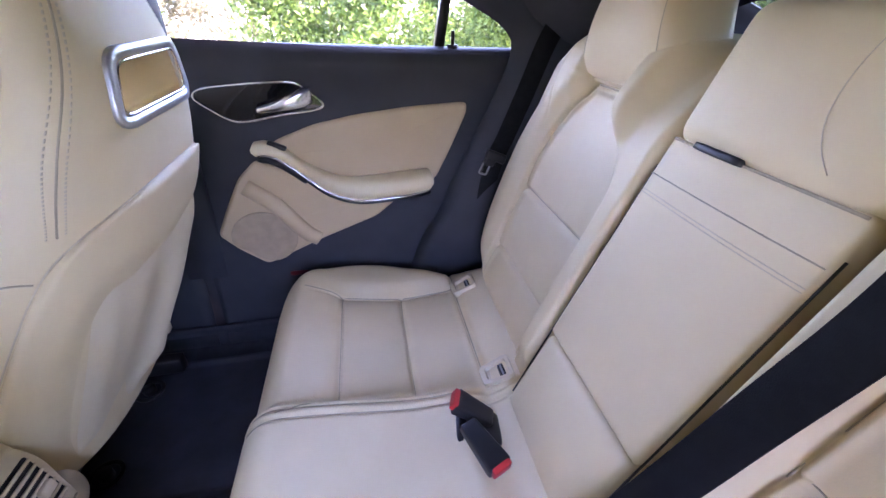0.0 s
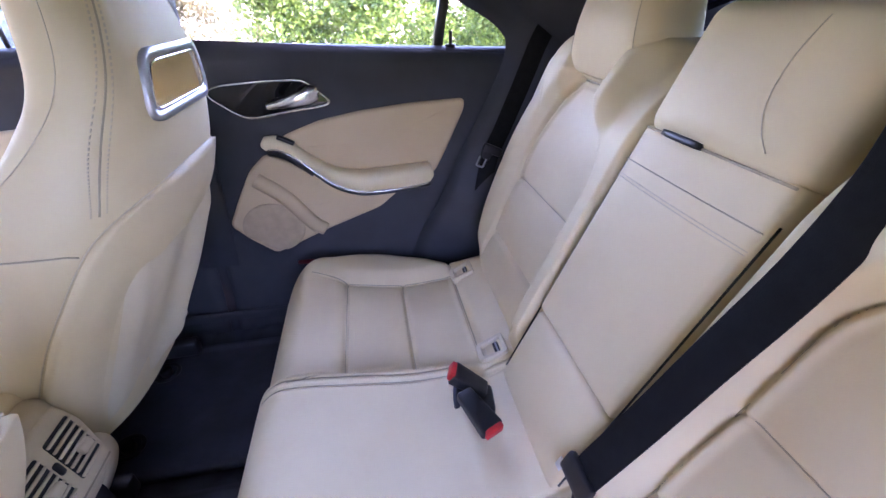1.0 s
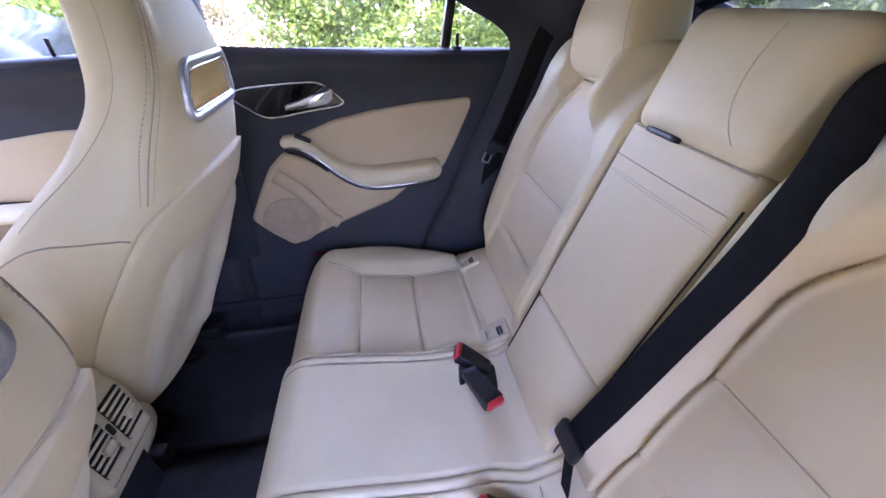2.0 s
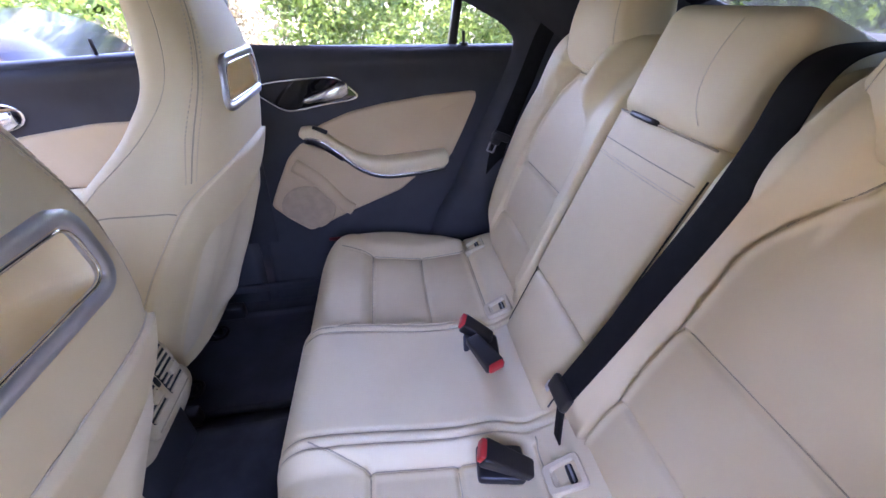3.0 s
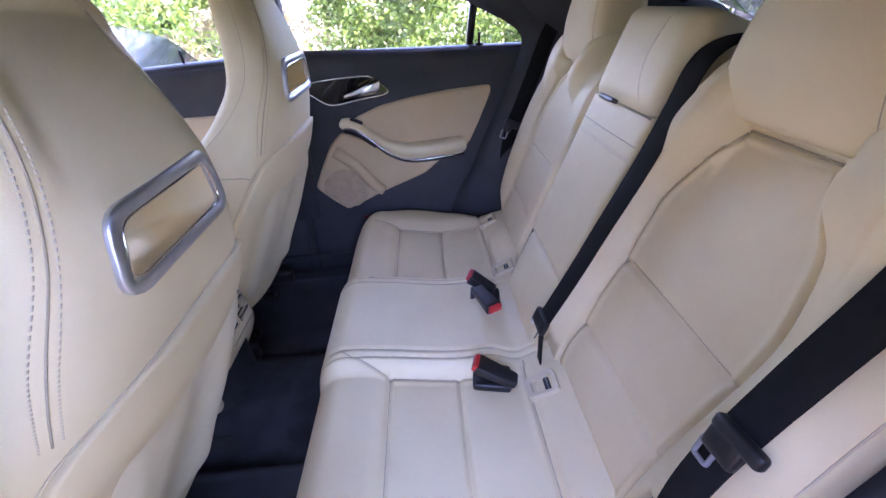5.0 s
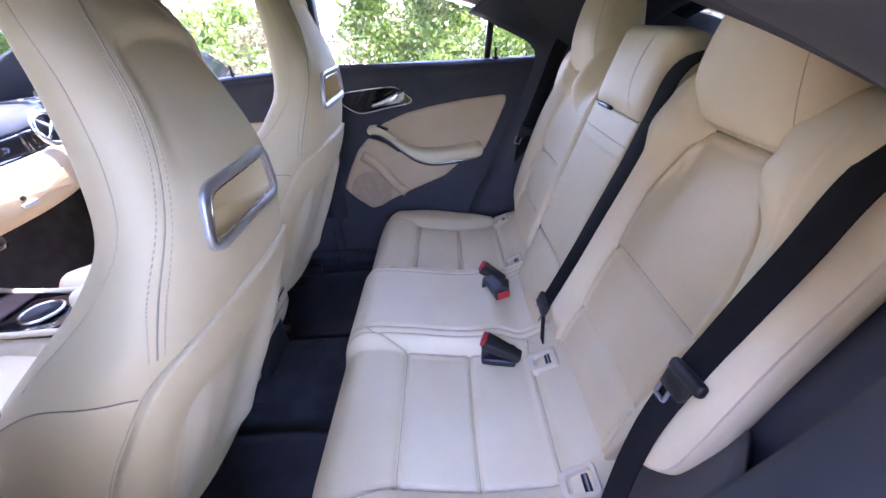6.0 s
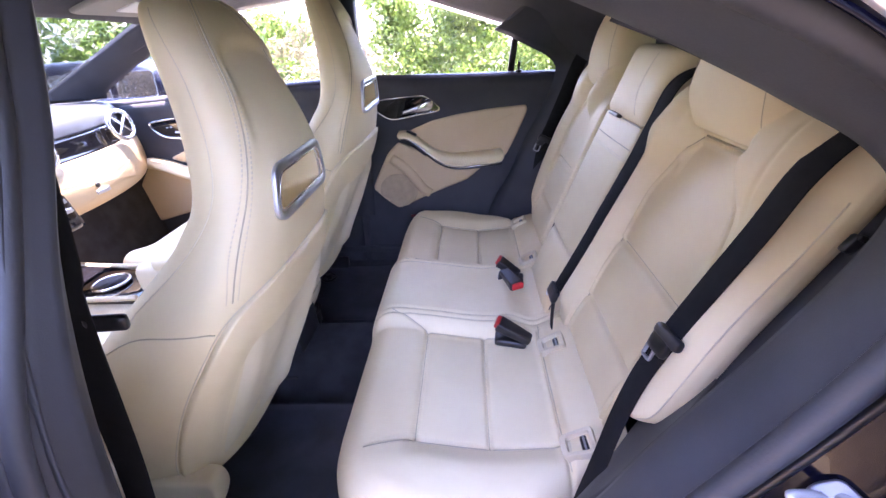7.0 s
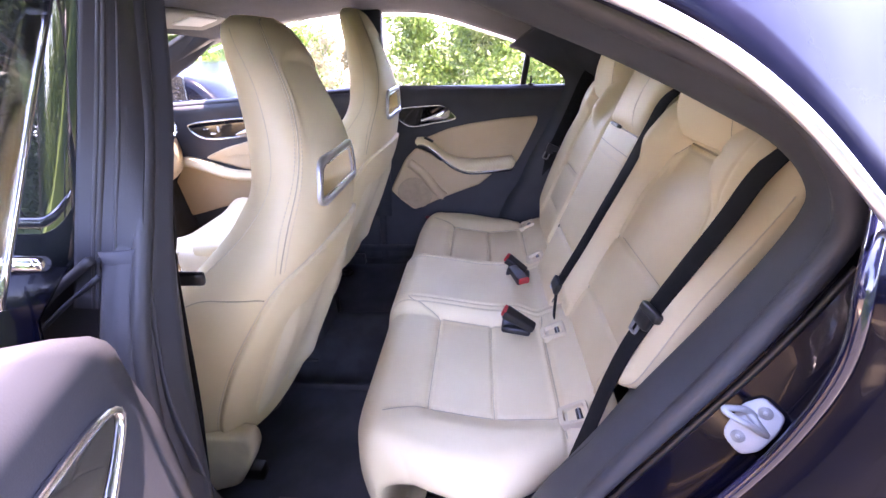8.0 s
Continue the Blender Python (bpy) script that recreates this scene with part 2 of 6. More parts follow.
def pad(name, outline, to3d, height, mat, parent=None, label="", r=0.012, back=0.012, sharp=None, steps=4, bulge=0.0, fan=False):
    """A raised, round-edged piece over a closed 2D outline; to3d(a, b, h) lays it on its support."""
    pts = [Vector((p[0], p[1])) for p in outline]
    n = len(pts)
    area = sum(pts[i - 1].x * pts[i].y - pts[i].x * pts[i - 1].y for i in range(n))
    flip = 1 if area > 0 else -1
    nor = []
    for i in range(n):
        d = (pts[(i + 1) % n] - pts[i - 1]).normalized()
        nor.append(Vector((-d.y, d.x)) * flip)
    rings = [(0, -back)]
    for k in range(steps + 1):
        a = math.pi / 2 * k / steps
        rings.append((r * (1 - math.cos(a)), height - min(r, height) * (1 - math.sin(a)) if height > r else height * math.sin(a)))
    verts, faces = [], []
    for ins, h in rings:
        verts += [to3d(*(pts[i] + nor[i] * ins), h) for i in range(n)]
    for k in range(len(rings) - 1):
        for i in range(n):
            j = (i + 1) % n
            faces.append((k * n + i, k * n + j, (k + 1) * n + j, (k + 1) * n + i))
    if bulge or fan:
        c = sum(pts, Vector((0, 0))) / n
        base = (len(rings) - 1) * n
        last = base
        for s, hh in ((0.75, 0.5), (0.5, 0.8), (0.25, 0.95)):
            start = len(verts)
            verts += [to3d(*(c + (pts[i] + nor[i] * r - c) * s), height + bulge * hh) for i in range(n)]
            for i in range(n):
                j = (i + 1) % n
                faces.append((last + i, last + j, start + j, start + i))
            last = start
        verts.append(to3d(*c, height + bulge))
        for i in range(n):
            faces.append((last + i, last + (i + 1) % n, len(verts) - 1))
    else:
        faces.append(tuple((len(rings) - 1) * n + i for i in range(n)))
    faces.append(tuple(range(n)))
    return finish(name, verts, faces, mat, parent, label, sharp=sharp)


def ribbon(name, line, width, thick, mat, parent=None, label="", across=(0, 1, 0)):
    """A strap that keeps its width along one direction."""
    n = len(line)
    sec = slab(width / 2, thick / 2, 0.6)
    k = len(sec)
    verts, faces = [], []
    for i, p in enumerate(line):
        d = (line[min(i + 1, n - 1)] - line[max(i - 1, 0)]).normalized()
        side = Vector(across)
        side = (side - d * side.dot(d)).normalized()
        top = side.cross(d)
        verts += [p + side * a + top * b for a, b in sec]
    for i in range(n - 1):
        for q in range(k):
            r = (q + 1) % k
            faces.append((i * k + q, i * k + r, (i + 1) * k + r, (i + 1) * k + q))
    faces += [tuple(range(k)), tuple(range((n - 1) * k, n * k))]
    return finish(name, verts, faces, mat, parent, label)


def smooth2(pts, n=6):
    return [(p.x, p.y) for p in curve([(a, b, 0) for a, b in pts], n, True)]


def corners2(pts, r=0.02, n=5):
    """A closed outline with its corners rounded."""
    out = []
    m = len(pts)
    for i in range(m):
        p = Vector(pts[i])
        a, b = Vector(pts[i - 1]), Vector(pts[(i + 1) % m])
        ra = min(r, (a - p).length * 0.45)
        rb = min(r, (b - p).length * 0.45)
        p1 = p + (a - p).normalized() * ra
        p2 = p + (b - p).normalized() * rb
        for k in range(n + 1):
            t = k / n
            q = p1 * (1 - t) ** 2 + p * 2 * t * (1 - t) + p2 * t * t
            out.append((q.x, q.y))
    return out


# ---- the car's shell ----
MID = 0.025          # the car's centre line
RAIL = [(-2.05, 0.99), (-1.75, 1.10), (-1.45, 1.205), (-1.1, 1.285), (-0.8, 1.316), (-0.567, 1.318), (-0.384, 1.301), (-0.173, 1.237), (-0.012, 1.182), (0.109, 1.123), (0.2, 1.07), (0.34, 0.97)]


def rail_z(x):
    return interp(RAIL, x)


def outer_rail_z(x):
    """Height of the bright strip along the roof's outer edge."""
    return rail_z(x) - interp([(-0.40, 0.0), (-0.125, 0.012), (-0.055, 0.021), (0.0, 0.037), (0.05, 0.057), (0.12, 0.085), (0.30, 0.11)], x)


def sill_z(x):
    return 1.035 - 0.025 * x


def door_y(z):
    """Inner face of a closed door, from the centre line outwards."""
    return interp([(0.25, 0.60), (0.40, 0.645), (0.60, 0.665), (0.80, 0.672), (0.95, 0.672), (1.01, 0.660), (1.04, 0.675)], z)


# floor with its tunnel
def floor_at(u, v):
    x = -2.0 + 2.25 * u
    s = -0.72 + 1.44 * v
    hump = 0.10 * (1 - step(0.06, 0.16, abs(s)))
    side = 0.06 * step(0.60, 0.70, abs(s))
    return (x, MID + s, 0.235 + hump + side + 0.004 * noise.noise((x * 6, s * 6, 0)))


tagged(sheet("floor", floor_at, 60, 50, CARPET, thick=0.01), "black carpeted car floor with a low centre tunnel", "floor", kind="structure")


# headliner
def liner_z(x):
    return interp([(-1.45, 1.215), (-1.1, 1.335), (-0.8, 1.372), (-0.4, 1.372), (0.0, 1.32), (0.25, 1.25), (0.42, 1.19)], x)


def liner_at(u, v):
    x = -1.26 + 1.68 * u
    s = -1 + 2 * v
    zr = rail_z(x) + 0.01
    z = zr + max(liner_z(x) - zr, 0.02) * (1 - abs(s) ** 2.6)
    return (x, MID + 0.635 * s, z)


tagged(sheet("ceiling", liner_at, 76, 60, DARK_CLOTH, thick=0.012), "charcoal fabric headliner of the car", "ceiling", kind="structure")


# roof skin outside
def roof_at(u, v):
    x = -1.27 + 1.82 * u
    s = -1 + 2 * v
    zr = (outer_rail_z(x) if s < 0 else rail_z(x)) + 0.016
    zc = interp([(-1.45, 1.27), (-1.1, 1.39), (-0.7, 1.435), (-0.3, 1.43), (0.1, 1.36), (0.3, 1.29), (0.6, 1.15)], x)
    return (x, MID + (0.772 if s < 0 else 0.757) * s, zr + max(zc - zr, 0.03) * (1 - abs(s) ** (5.0 if s < 0 else 3.0)))


tagged(sheet("roof", roof_at, 80, 90, SKY_TINTED_PAINT, thick=0.004), "dark blue painted car roof with some sky sheen in its colour", "roof", kind="structure")

# bright strip over the side windows
for sgn in (-1, 1):
    line = [Vector((x, MID + sgn * 0.790, (outer_rail_z(x) + 0.004 if sgn < 0 else rail_z(x)))) for x in [-1.4 + 0.01 * i for i in range(165)]]
    strip = sweep("trim", line, oval(0.0036, 0.0046, 12), STRIP, None, up=(0, 0, 1))
    tagged(strip, "bright chrome strip along the roof edge", "trim", kind="structure")
    # rail between headliner and the window top
    def rail_at(u, v, sgn=sgn):
        x = -1.40 + (1.66 if sgn > 0 else 1.38) * u
        a = v * math.pi * (1.0 if sgn > 0 else 0.78)
        w = 0.060 * math.cos(a)
        return (x, MID + sgn * (0.690 - w), rail_z(x) + 0.004 + 0.020 * (1 - math.sin(a)))
    tagged(sheet("trim", rail_at, 50, 9, DARK_TRIM, thick=0.006), "charcoal roof rail trim above the doors", "trim", kind="structure")


def panel3(sgn, off=0.0):
    """Lays (x, z, h) on the inner face of the door on that side; h rises into the cabin."""
    return lambda a, b, h: (a, MID + sgn * (door_y(b) - h - off), b)


def handle_lever(lay, x0, z0, parent):
    line = curve([lay(x0, z0, 0.016), lay(x0 + 0.05, z0 + 0.010, 0.024), lay(x0 + 0.09, z0 + 0.020, 0.022), lay(x0 + 0.125, z0 + 0.030, 0.012)], 5)
    verts, faces = [], []
    n = 10
    for i, p in enumerate(line):
        k = i / (len(line) - 1)
        a = 0.008 + 0.019 * k ** 1.3 * (1 if k < 0.8 else 1 - (k - 0.8) * 2.5)
        b = 0.006
        verts += [Vector((p.x, p.y + b * math.sin(2 * math.pi * j / n), p.z + a * math.cos(2 * math.pi * j / n))) for j in range(n)]
    for i in range(len(line) - 1):
        for j in range(n):
            q = (j + 1) % n
            faces.append((i * n + j, i * n + q, (i + 1) * n + q, (i + 1) * n + j))
    faces += [tuple(range(n)), tuple(range(len(verts) - n, len(verts)))]
    return finish("handle_lever", verts, faces, CHROME, parent, "satin chrome lever")


def rear_door(name, sgn, label, front=None):
    """A rear door built closed, its parts laid on the inner face. front: the line of its front edge over the height."""
    door = thing(name, label, "door", kind="structure")
    lay = panel3(sgn)

    def face_at(u, v):
        z = 0.27 + (sill_z(-0.2) - 0.27) * v
        x0 = interp(front, z) if front else -0.66
        x1 = interp([(0.27, -0.14), (0.53, -0.05), (0.75, 0.06), (0.90, 0.13), (1.03, 0.19)], z)
        x = x0 + (x1 - x0) * u
        zz = z if v < 0.999 else sill_z(x)
        return (x, MID + sgn * door_y(zz), zz + (sill_z(x) - sill_z(-0.2)) * v ** 6)

    sheet("upper_panel", face_at, 40, 60, DARK_TRIM, door, "charcoal grained door panel", thick=0.003)
    # rounded sill
    line = [Vector((x, MID + sgn * (0.70), sill_z(x) - 0.012)) for x in [-0.66 + 0.05 * i for i in range(4 if front else 0, 18)]]
    sweep("window_sill", line, [(0.030 * math.cos(a), 0.016 * math.sin(a)) for a in [i * math.pi / 6 for i in range(12)]], DARK_TRIM, door, "charcoal rounded sill")
    # upper insert
    ins = corners2([(-0.470, 0.812), (-0.42, 0.846), (-0.33, 0.878), (-0.23, 0.897), (-0.10, 0.912), (0.045, 0.920), (0.047, 0.895), (0.005, 0.80), (-0.035, 0.72), (-0.14, 0.715), (-0.25, 0.700), (-0.33, 0.725), (-0.40, 0.775)], 0.018)
    pad("insert", ins, lay, 0.010, LEATHER_DOOR, door, "beige padded insert", r=0.010, fan=True)
    # lower panel with the pocket
    low = corners2([(-0.478, 0.800), (-0.528, 0.755), (-0.575, 0.675), (-0.612, 0.605), (-0.565, 0.555), (-0.506, 0.508), (-0.44, 0.535), (-0.367, 0.566), (-0.28, 0.598), (-0.197, 0.628), (-0.137, 0.676), (-0.125, 0.71), (-0.25, 0.70), (-0.36, 0.745)], 0.016)
    pad("lower_panel", low, lay, 0.014, LEATHER_DOOR, door, "beige moulded lower panel", r=0.012, fan=True)
    # moulded ridge from the armrest's front to the foot
    ridge = curve([lay(-0.515, 0.735, 0.012), lay(-0.45, 0.68, 0.016), lay(-0.39, 0.60, 0.016), lay(-0.36, 0.575, 0.010)], 6)
    sweep("ridge", ridge, oval(0.022, 0.013, 12), LEATHER_DOOR, door, up=(0, 1, 0))
    spk = [(-0.497 + 0.083 * math.cos(a), 0.592 + 0.074 * math.sin(a)) for a in [2 * math.pi * i / 40 for i in range(40)]]
    spk = [(max(x, -0.60 + max(0, (0.60 - z)) * 0.9), max(z, 0.522 + max(0, -0.50 - x) * 0.62)) for x, z in spk]
    pad("speaker_grille", spk, lay, 0.0165, MESH_GRILLE, door, "beige perforated speaker grille", r=0.003)
    # armrest: a shelf that swells out of the panel
    arm = [(-0.478, 0.826, 0.020), (-0.44, 0.828, 0.026), (-0.40, 0.806, 0.030), (-0.36, 0.772, 0.036), (-0.31, 0.738, 0.048), (-0.25, 0.722, 0.058), (-0.18, 0.724, 0.064), (-0.10, 0.729, 0.060), (-0.045, 0.730, 0.040)]
    line = curve([lay(a, b, 0.0) for a, b, c in arm], 5)
    deps = [p.x for p in curve([(c, 0, 0) for a, b, c in arm], 5)]
    verts, faces = [], []
    n = 14
    for i, p in enumerate(line):
        k = i / (len(line) - 1)
        th = 0.017 + 0.010 * step(0.3, 0.7, k)
        if i in (0, len(line) - 1):
            th *= 0.4
        for j in range(n):
            a = 2 * math.pi * j / n
            cx, cz = math.cos(a), math.sin(a)
            cx = math.copysign(abs(cx) ** 0.6, cx)
            verts.append((p.x, p.y - sgn * (deps[i] * 0.5 + (deps[i] * 0.5 + 0.006) * cx), p.z + th * math.copysign(abs(cz) ** 0.8, cz)))
    for i in range(len(line) - 1):
        for j in range(n):
            q = (j + 1) % n
            faces.append((i * n + j, i * n + q, (i + 1) * n + q, (i + 1) * n + j))
    faces += [tuple(range(n)), tuple(range(len(verts) - n, len(verts)))]
    finish("armrest", verts, faces, LEATHER, door, "cream leather armrest")
    edge = [Vector((line[i].x, line[i].y - sgn * (deps[i] + 0.003), line[i].z - 0.014 - 0.008 * step(0.3, 0.7, i / len(line)))) for i in range(2, len(line) - 1)]
    tube("armrest_trim", edge, 0.003, CHROME, door, "thin chrome line", n=8)
    # black tube gives the shade under the armrest as colour
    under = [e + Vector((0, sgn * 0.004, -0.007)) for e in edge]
    tube("armrest_shade_strip", under, 0.005, BLACK_PLASTIC, door, "black strip for the shade under the armrest", n=8)
    # grip recess below the switch
    grip = curve([lay(-0.466, 0.808, 0.020), lay(-0.43, 0.800, 0.027), lay(-0.395, 0.778, 0.032), lay(-0.36, 0.750, 0.036)], 5)
    sweep("grip_recess", grip, oval(0.005, 0.010, 10), BLACK_PLASTIC, door, "black pull recess")
    m = Matrix.Translation(lay(-0.418, 0.836, 0.020)) @ pose(0, 0, 0, 0, 26, 0)
    rounded("window_switch", (0.044, 0.018, 0.010), 0.004, BLACK_PLASTIC, door, "black window switch", m)
    # handle: chrome loop, dark bowl, lever
    loop = [(-0.572, 0.945), (-0.55, 0.963), (-0.48, 0.970), (-0.40, 0.974), (-0.355, 0.972), (-0.325, 0.950), (-0.300, 0.924), (-0.318, 0.912), (-0.39, 0.903), (-0.47, 0.890), (-0.505, 0.893), (-0.54, 0.915)]
    ring = smooth2(loop, 4)
    tube("handle_bezel", [Vector(lay(a, b, 0.004)) for a, b in ring], 0.0036, CHROME, door, "satin chrome loop", closed=True, n=8, up=(0, 1, 0))
    pad("handle_bowl", ring, lambda a, b, h: lay(a, b, h), 0.004, GLOSS_BLACK, door, "black handle bowl", r=0.003)
    handle_lever(lay, -0.447, 0.916, door)
    # small red reflector near the foot
    rounded("door_reflector", (0.050, 0.006, 0.014), 0.003, DARK_RED, door, "small red reflector", Matrix.Translation(lay(-0.431, 0.47, 0.006)), 4)
    # lock pin
    px, pz = 0.012, sill_z(0.0)
    base = Vector((px, MID + sgn * 0.695, pz))
    tube("lock_pin_base", [base + Vector((0, 0, -0.004)), base + Vector((0, 0, 0.008))], 0.013, BLACK_PLASTIC, door, up=(1, 0, 0))
    tube("lock_pin", [base + Vector((0, 0, 0)), base + Vector((0, 0, 0.020)), base + Vector((0, 0, 0.034)), base + Vector((0, 0, 0.037))], 0.0045, BLACK_PLASTIC, door, up=(1, 0, 0))
    # glass, divider and frames
    def pane_at(xa, xb):
        def at(u, v):
            x = xa(v) + (xb(v) - xa(v)) * u
            z0, z1 = sill_z(x) - 0.02, rail_z(x) + 0.02
            z = z0 + max(z1 - z0, 0.0) * v
            return (x, MID + sgn * (0.735 - 0.065 * (z - 1.03) / 0.28), z)
        return at
    lead = (lambda v: -0.614 - 0.20 * v) if front else (lambda v: -0.64)
    if front:
        edge_at = pane_at(lead, lambda v: 0.0)
        tube("glass_edge", [Vector(edge_at(0, i / 10)) for i in range(11)], 0.0028, BRIGHT, door, "bright polished glass edge", n=6, up=(0, 1, 0))
    glass = sheet("pane", pane_at(lead, lambda v: -0.025 + 0.02 * v), 12, 8, GLASS, door, "clear door glass", thick=0.004)
    glass.visible_shadow = False
    quarter = sheet("pane", pane_at(lambda v: -0.012 + 0.02 * v, lambda v: 0.24), 12, 8, GLASS, door, "clear quarter glass", thick=0.004)
    quarter.visible_shadow = False
    bar = [Vector((-0.020, MID + sgn * 0.718, 1.02)), Vector((-0.012, MID + sgn * 0.706, 1.09)), Vector((0.0, MID + sgn * 0.680, 1.20))]
    sweep("window_divider", bar, slab(0.011, 0.014, 0.5), BLACK_PLASTIC, door, "black divider bar", up=(0, 1, 0))
    return door


def front_door(name, sgn, label):
    door = thing(name, label, "door", kind="structure")
    lay = panel3(sgn)

    def face_at(u, v):
        z = 0.27 + (1.028 - 0.27) * v
        x = -1.82 + 1.135 * u
        return (x, MID + sgn * (door_y(z) + 0.0), z + 0.038 * (x + 0.95) * v ** 4)

    sheet("upper_panel", face_at, 30, 40, DARK_TRIM, door, "charcoal grained door panel", thick=0.003)
    line = [Vector((-1.82 + 0.05 * i, MID + sgn * 0.70, 1.03 + 0.038 * (-0.87 + 0.05 * i))) for i in range(23)]
    sweep("window_sill", line, [(0.030 * math.cos(a), 0.016 * math.sin(a)) for a in [i * math.pi / 6 for i in range(12)]], DARK_TRIM, door)
    ins = corners2([(-1.50, 0.775), (-1.38, 0.82), (-1.20, 0.86), (-1.0, 0.885), (-0.78, 0.885), (-0.78, 0.72), (-0.95, 0.70), (-1.30, 0.715)], 0.03)
    pad("insert", ins, lay, 0.010, LEATHER_DOOR, door, "beige padded insert", r=0.010, fan=True)
    low = corners2([(-1.60, 0.755), (-1.735, 0.60), (-1.66, 0.485), (-1.37, 0.555), (-1.15, 0.60), (-0.95, 0.60), (-0.80, 0.62), (-0.80, 0.70), (-1.33, 0.70)], 0.03)
    pad("lower_panel", low, lay, 0.016, LEATHER_DOOR, door, "beige moulded lower panel", r=0.012, fan=True)
    arm = curve([lay(-1.585, 0.765, 0.02), lay(-1.50, 0.752, 0.035), lay(-1.34, 0.705, 0.05), lay(-1.10, 0.70, 0.055), lay(-0.80, 0.715, 0.05)], 6)
    sweep("armrest", arm, oval(0.040, 0.022, 12), LEATHER, door, "cream leather armrest")
    loop = smooth2([(-1.53, 0.915), (-1.50, 0.932), (-1.34, 0.945), (-1.21, 0.945), (-1.16, 0.925), (-1.19, 0.885), (-1.36, 0.862), (-1.48, 0.868)], 4)
    tube("handle_bezel", [Vector(lay(a, b, 0.004)) for a, b in loop], 0.0045, CHROME, door, "satin chrome loop", closed=True, n=8, up=(0, 1, 0))
    pad("handle_bowl", loop, lambda a, b, h: lay(a, b, h), 0.004, GLOSS_BLACK, door, "black handle bowl", r=0.003)
    handle_lever(lay, -1.30, 0.880, door)
    for k, (a, b, w, h) in enumerate(((-1.415, 0.885, 0.024, 0.008), (-1.385, 0.905, 0.008, 0.026), (-1.455, 0.905, 0.008, 0.004), (-1.438, 0.906, 0.008, 0.004))):
        rounded("seat_switch", (w, 0.006, h), 0.002, LABEL_WHITE, door, "pale seat switch", Matrix.Translation(lay(a, b, 0.006)), n=3)
    base = Vector((-0.935, MID + sgn * 0.695, 1.045))
    tube("lock_pin", [base, base + Vector((0, 0, 0.020)), base + Vector((0, 0, 0.034)), base + Vector((0, 0, 0.037))], 0.0045, BLACK_PLASTIC, door, up=(1, 0, 0))

    def pane(u, v):
        x = -1.80 + 1.10 * u
        z0 = 1.02
        z1 = max(rail_z(x) + 0.02, z0 + 0.005)
        z = z0 + (z1 - z0) * v
        return (x, MID + sgn * (0.735 - 0.065 * (z - 1.03) / 0.28), z)
    g = sheet("pane", pane, 20, 8, GLASS, door, "clear door glass", thick=0.004)
    g.visible_shadow = False
    return door


rear_door("door_1", 1, "closed rear door with charcoal panel and beige insert")
front_door("door_2", 1, "closed front door with charcoal panel and beige insert")


# pillars on the far side
def pillar(name, sgn, xs, xt, z0, z1, label, y0=0.70, y1=0.63, w=0.05):
    line = [Vector((xs + (xt - xs) * k, MID + sgn * (y0 + (y1 - y0) * k), z0 + (z1 - z0) * k)) for k in [i / 8 for i in range(9)]]
    ob = sweep(name, line, slab(w, 0.028, 0.4), DARK_TRIM, None, up=(0, 1, 0))
    return tagged(ob, label, "pillar", kind="structure")


pillar("trim", 1, -0.68, -0.62, 0.30, 1.33, "charcoal centre pillar trim between the doors", 0.69, 0.645, 0.05)


def c_trim(sgn, label):
    """Side wall between the door's rear edge and the seat, up to the roof."""
    edge = [(-0.16, 0.30), (-0.086, 0.532), (-0.026, 0.639), (0.020, 0.752), (0.087, 0.89), (0.129, 0.989), (0.140, 1.04), (0.128, 1.069), (0.093, 1.097), (0.040, 1.124), (-0.011, 1.150), (-0.043, 1.166), (-0.085, 1.183)]
    line = curve([(a, 0, b) for a, b in edge], 5)

    def at(u, v):
        p = line[round(v * (len(line) - 1))]
        k = v
        y = 0.645 - 0.02 * step(0.75, 1.0, k)
        # away from the edge the wall runs back and in
        back = Vector((0.55, -0.16, 0.02)) if k < 0.62 else Vector((0.55, -0.16, 0.02)).lerp(Vector((0.14, -0.20, 0.10)), step(0.62, 0.9, k))
        return (p.x + back.x * u, MID + sgn * (y + back.y * u), p.z + back.z * u)
    tagged(sheet("trim", at, 12, len(line), DARK_TRIM, thick=0.006), label, "trim", kind="structure")


c_trim(1, "charcoal rear pillar trim beside the seat")
c_trim(-1, "charcoal rear pillar trim at the open doorway")


# ---- rear seat ----
rear_seat = thing("rear_seat", "cream leather rear bench with three sections and fixed outer headrests", "seat", at=(0, 0, 0))


def groove(d, w=0.0035, depth=0.004):
    return 1.9 * depth * math.exp(-(d / (w * 1.3)) ** 2)


CUSH_X0 = -0.462


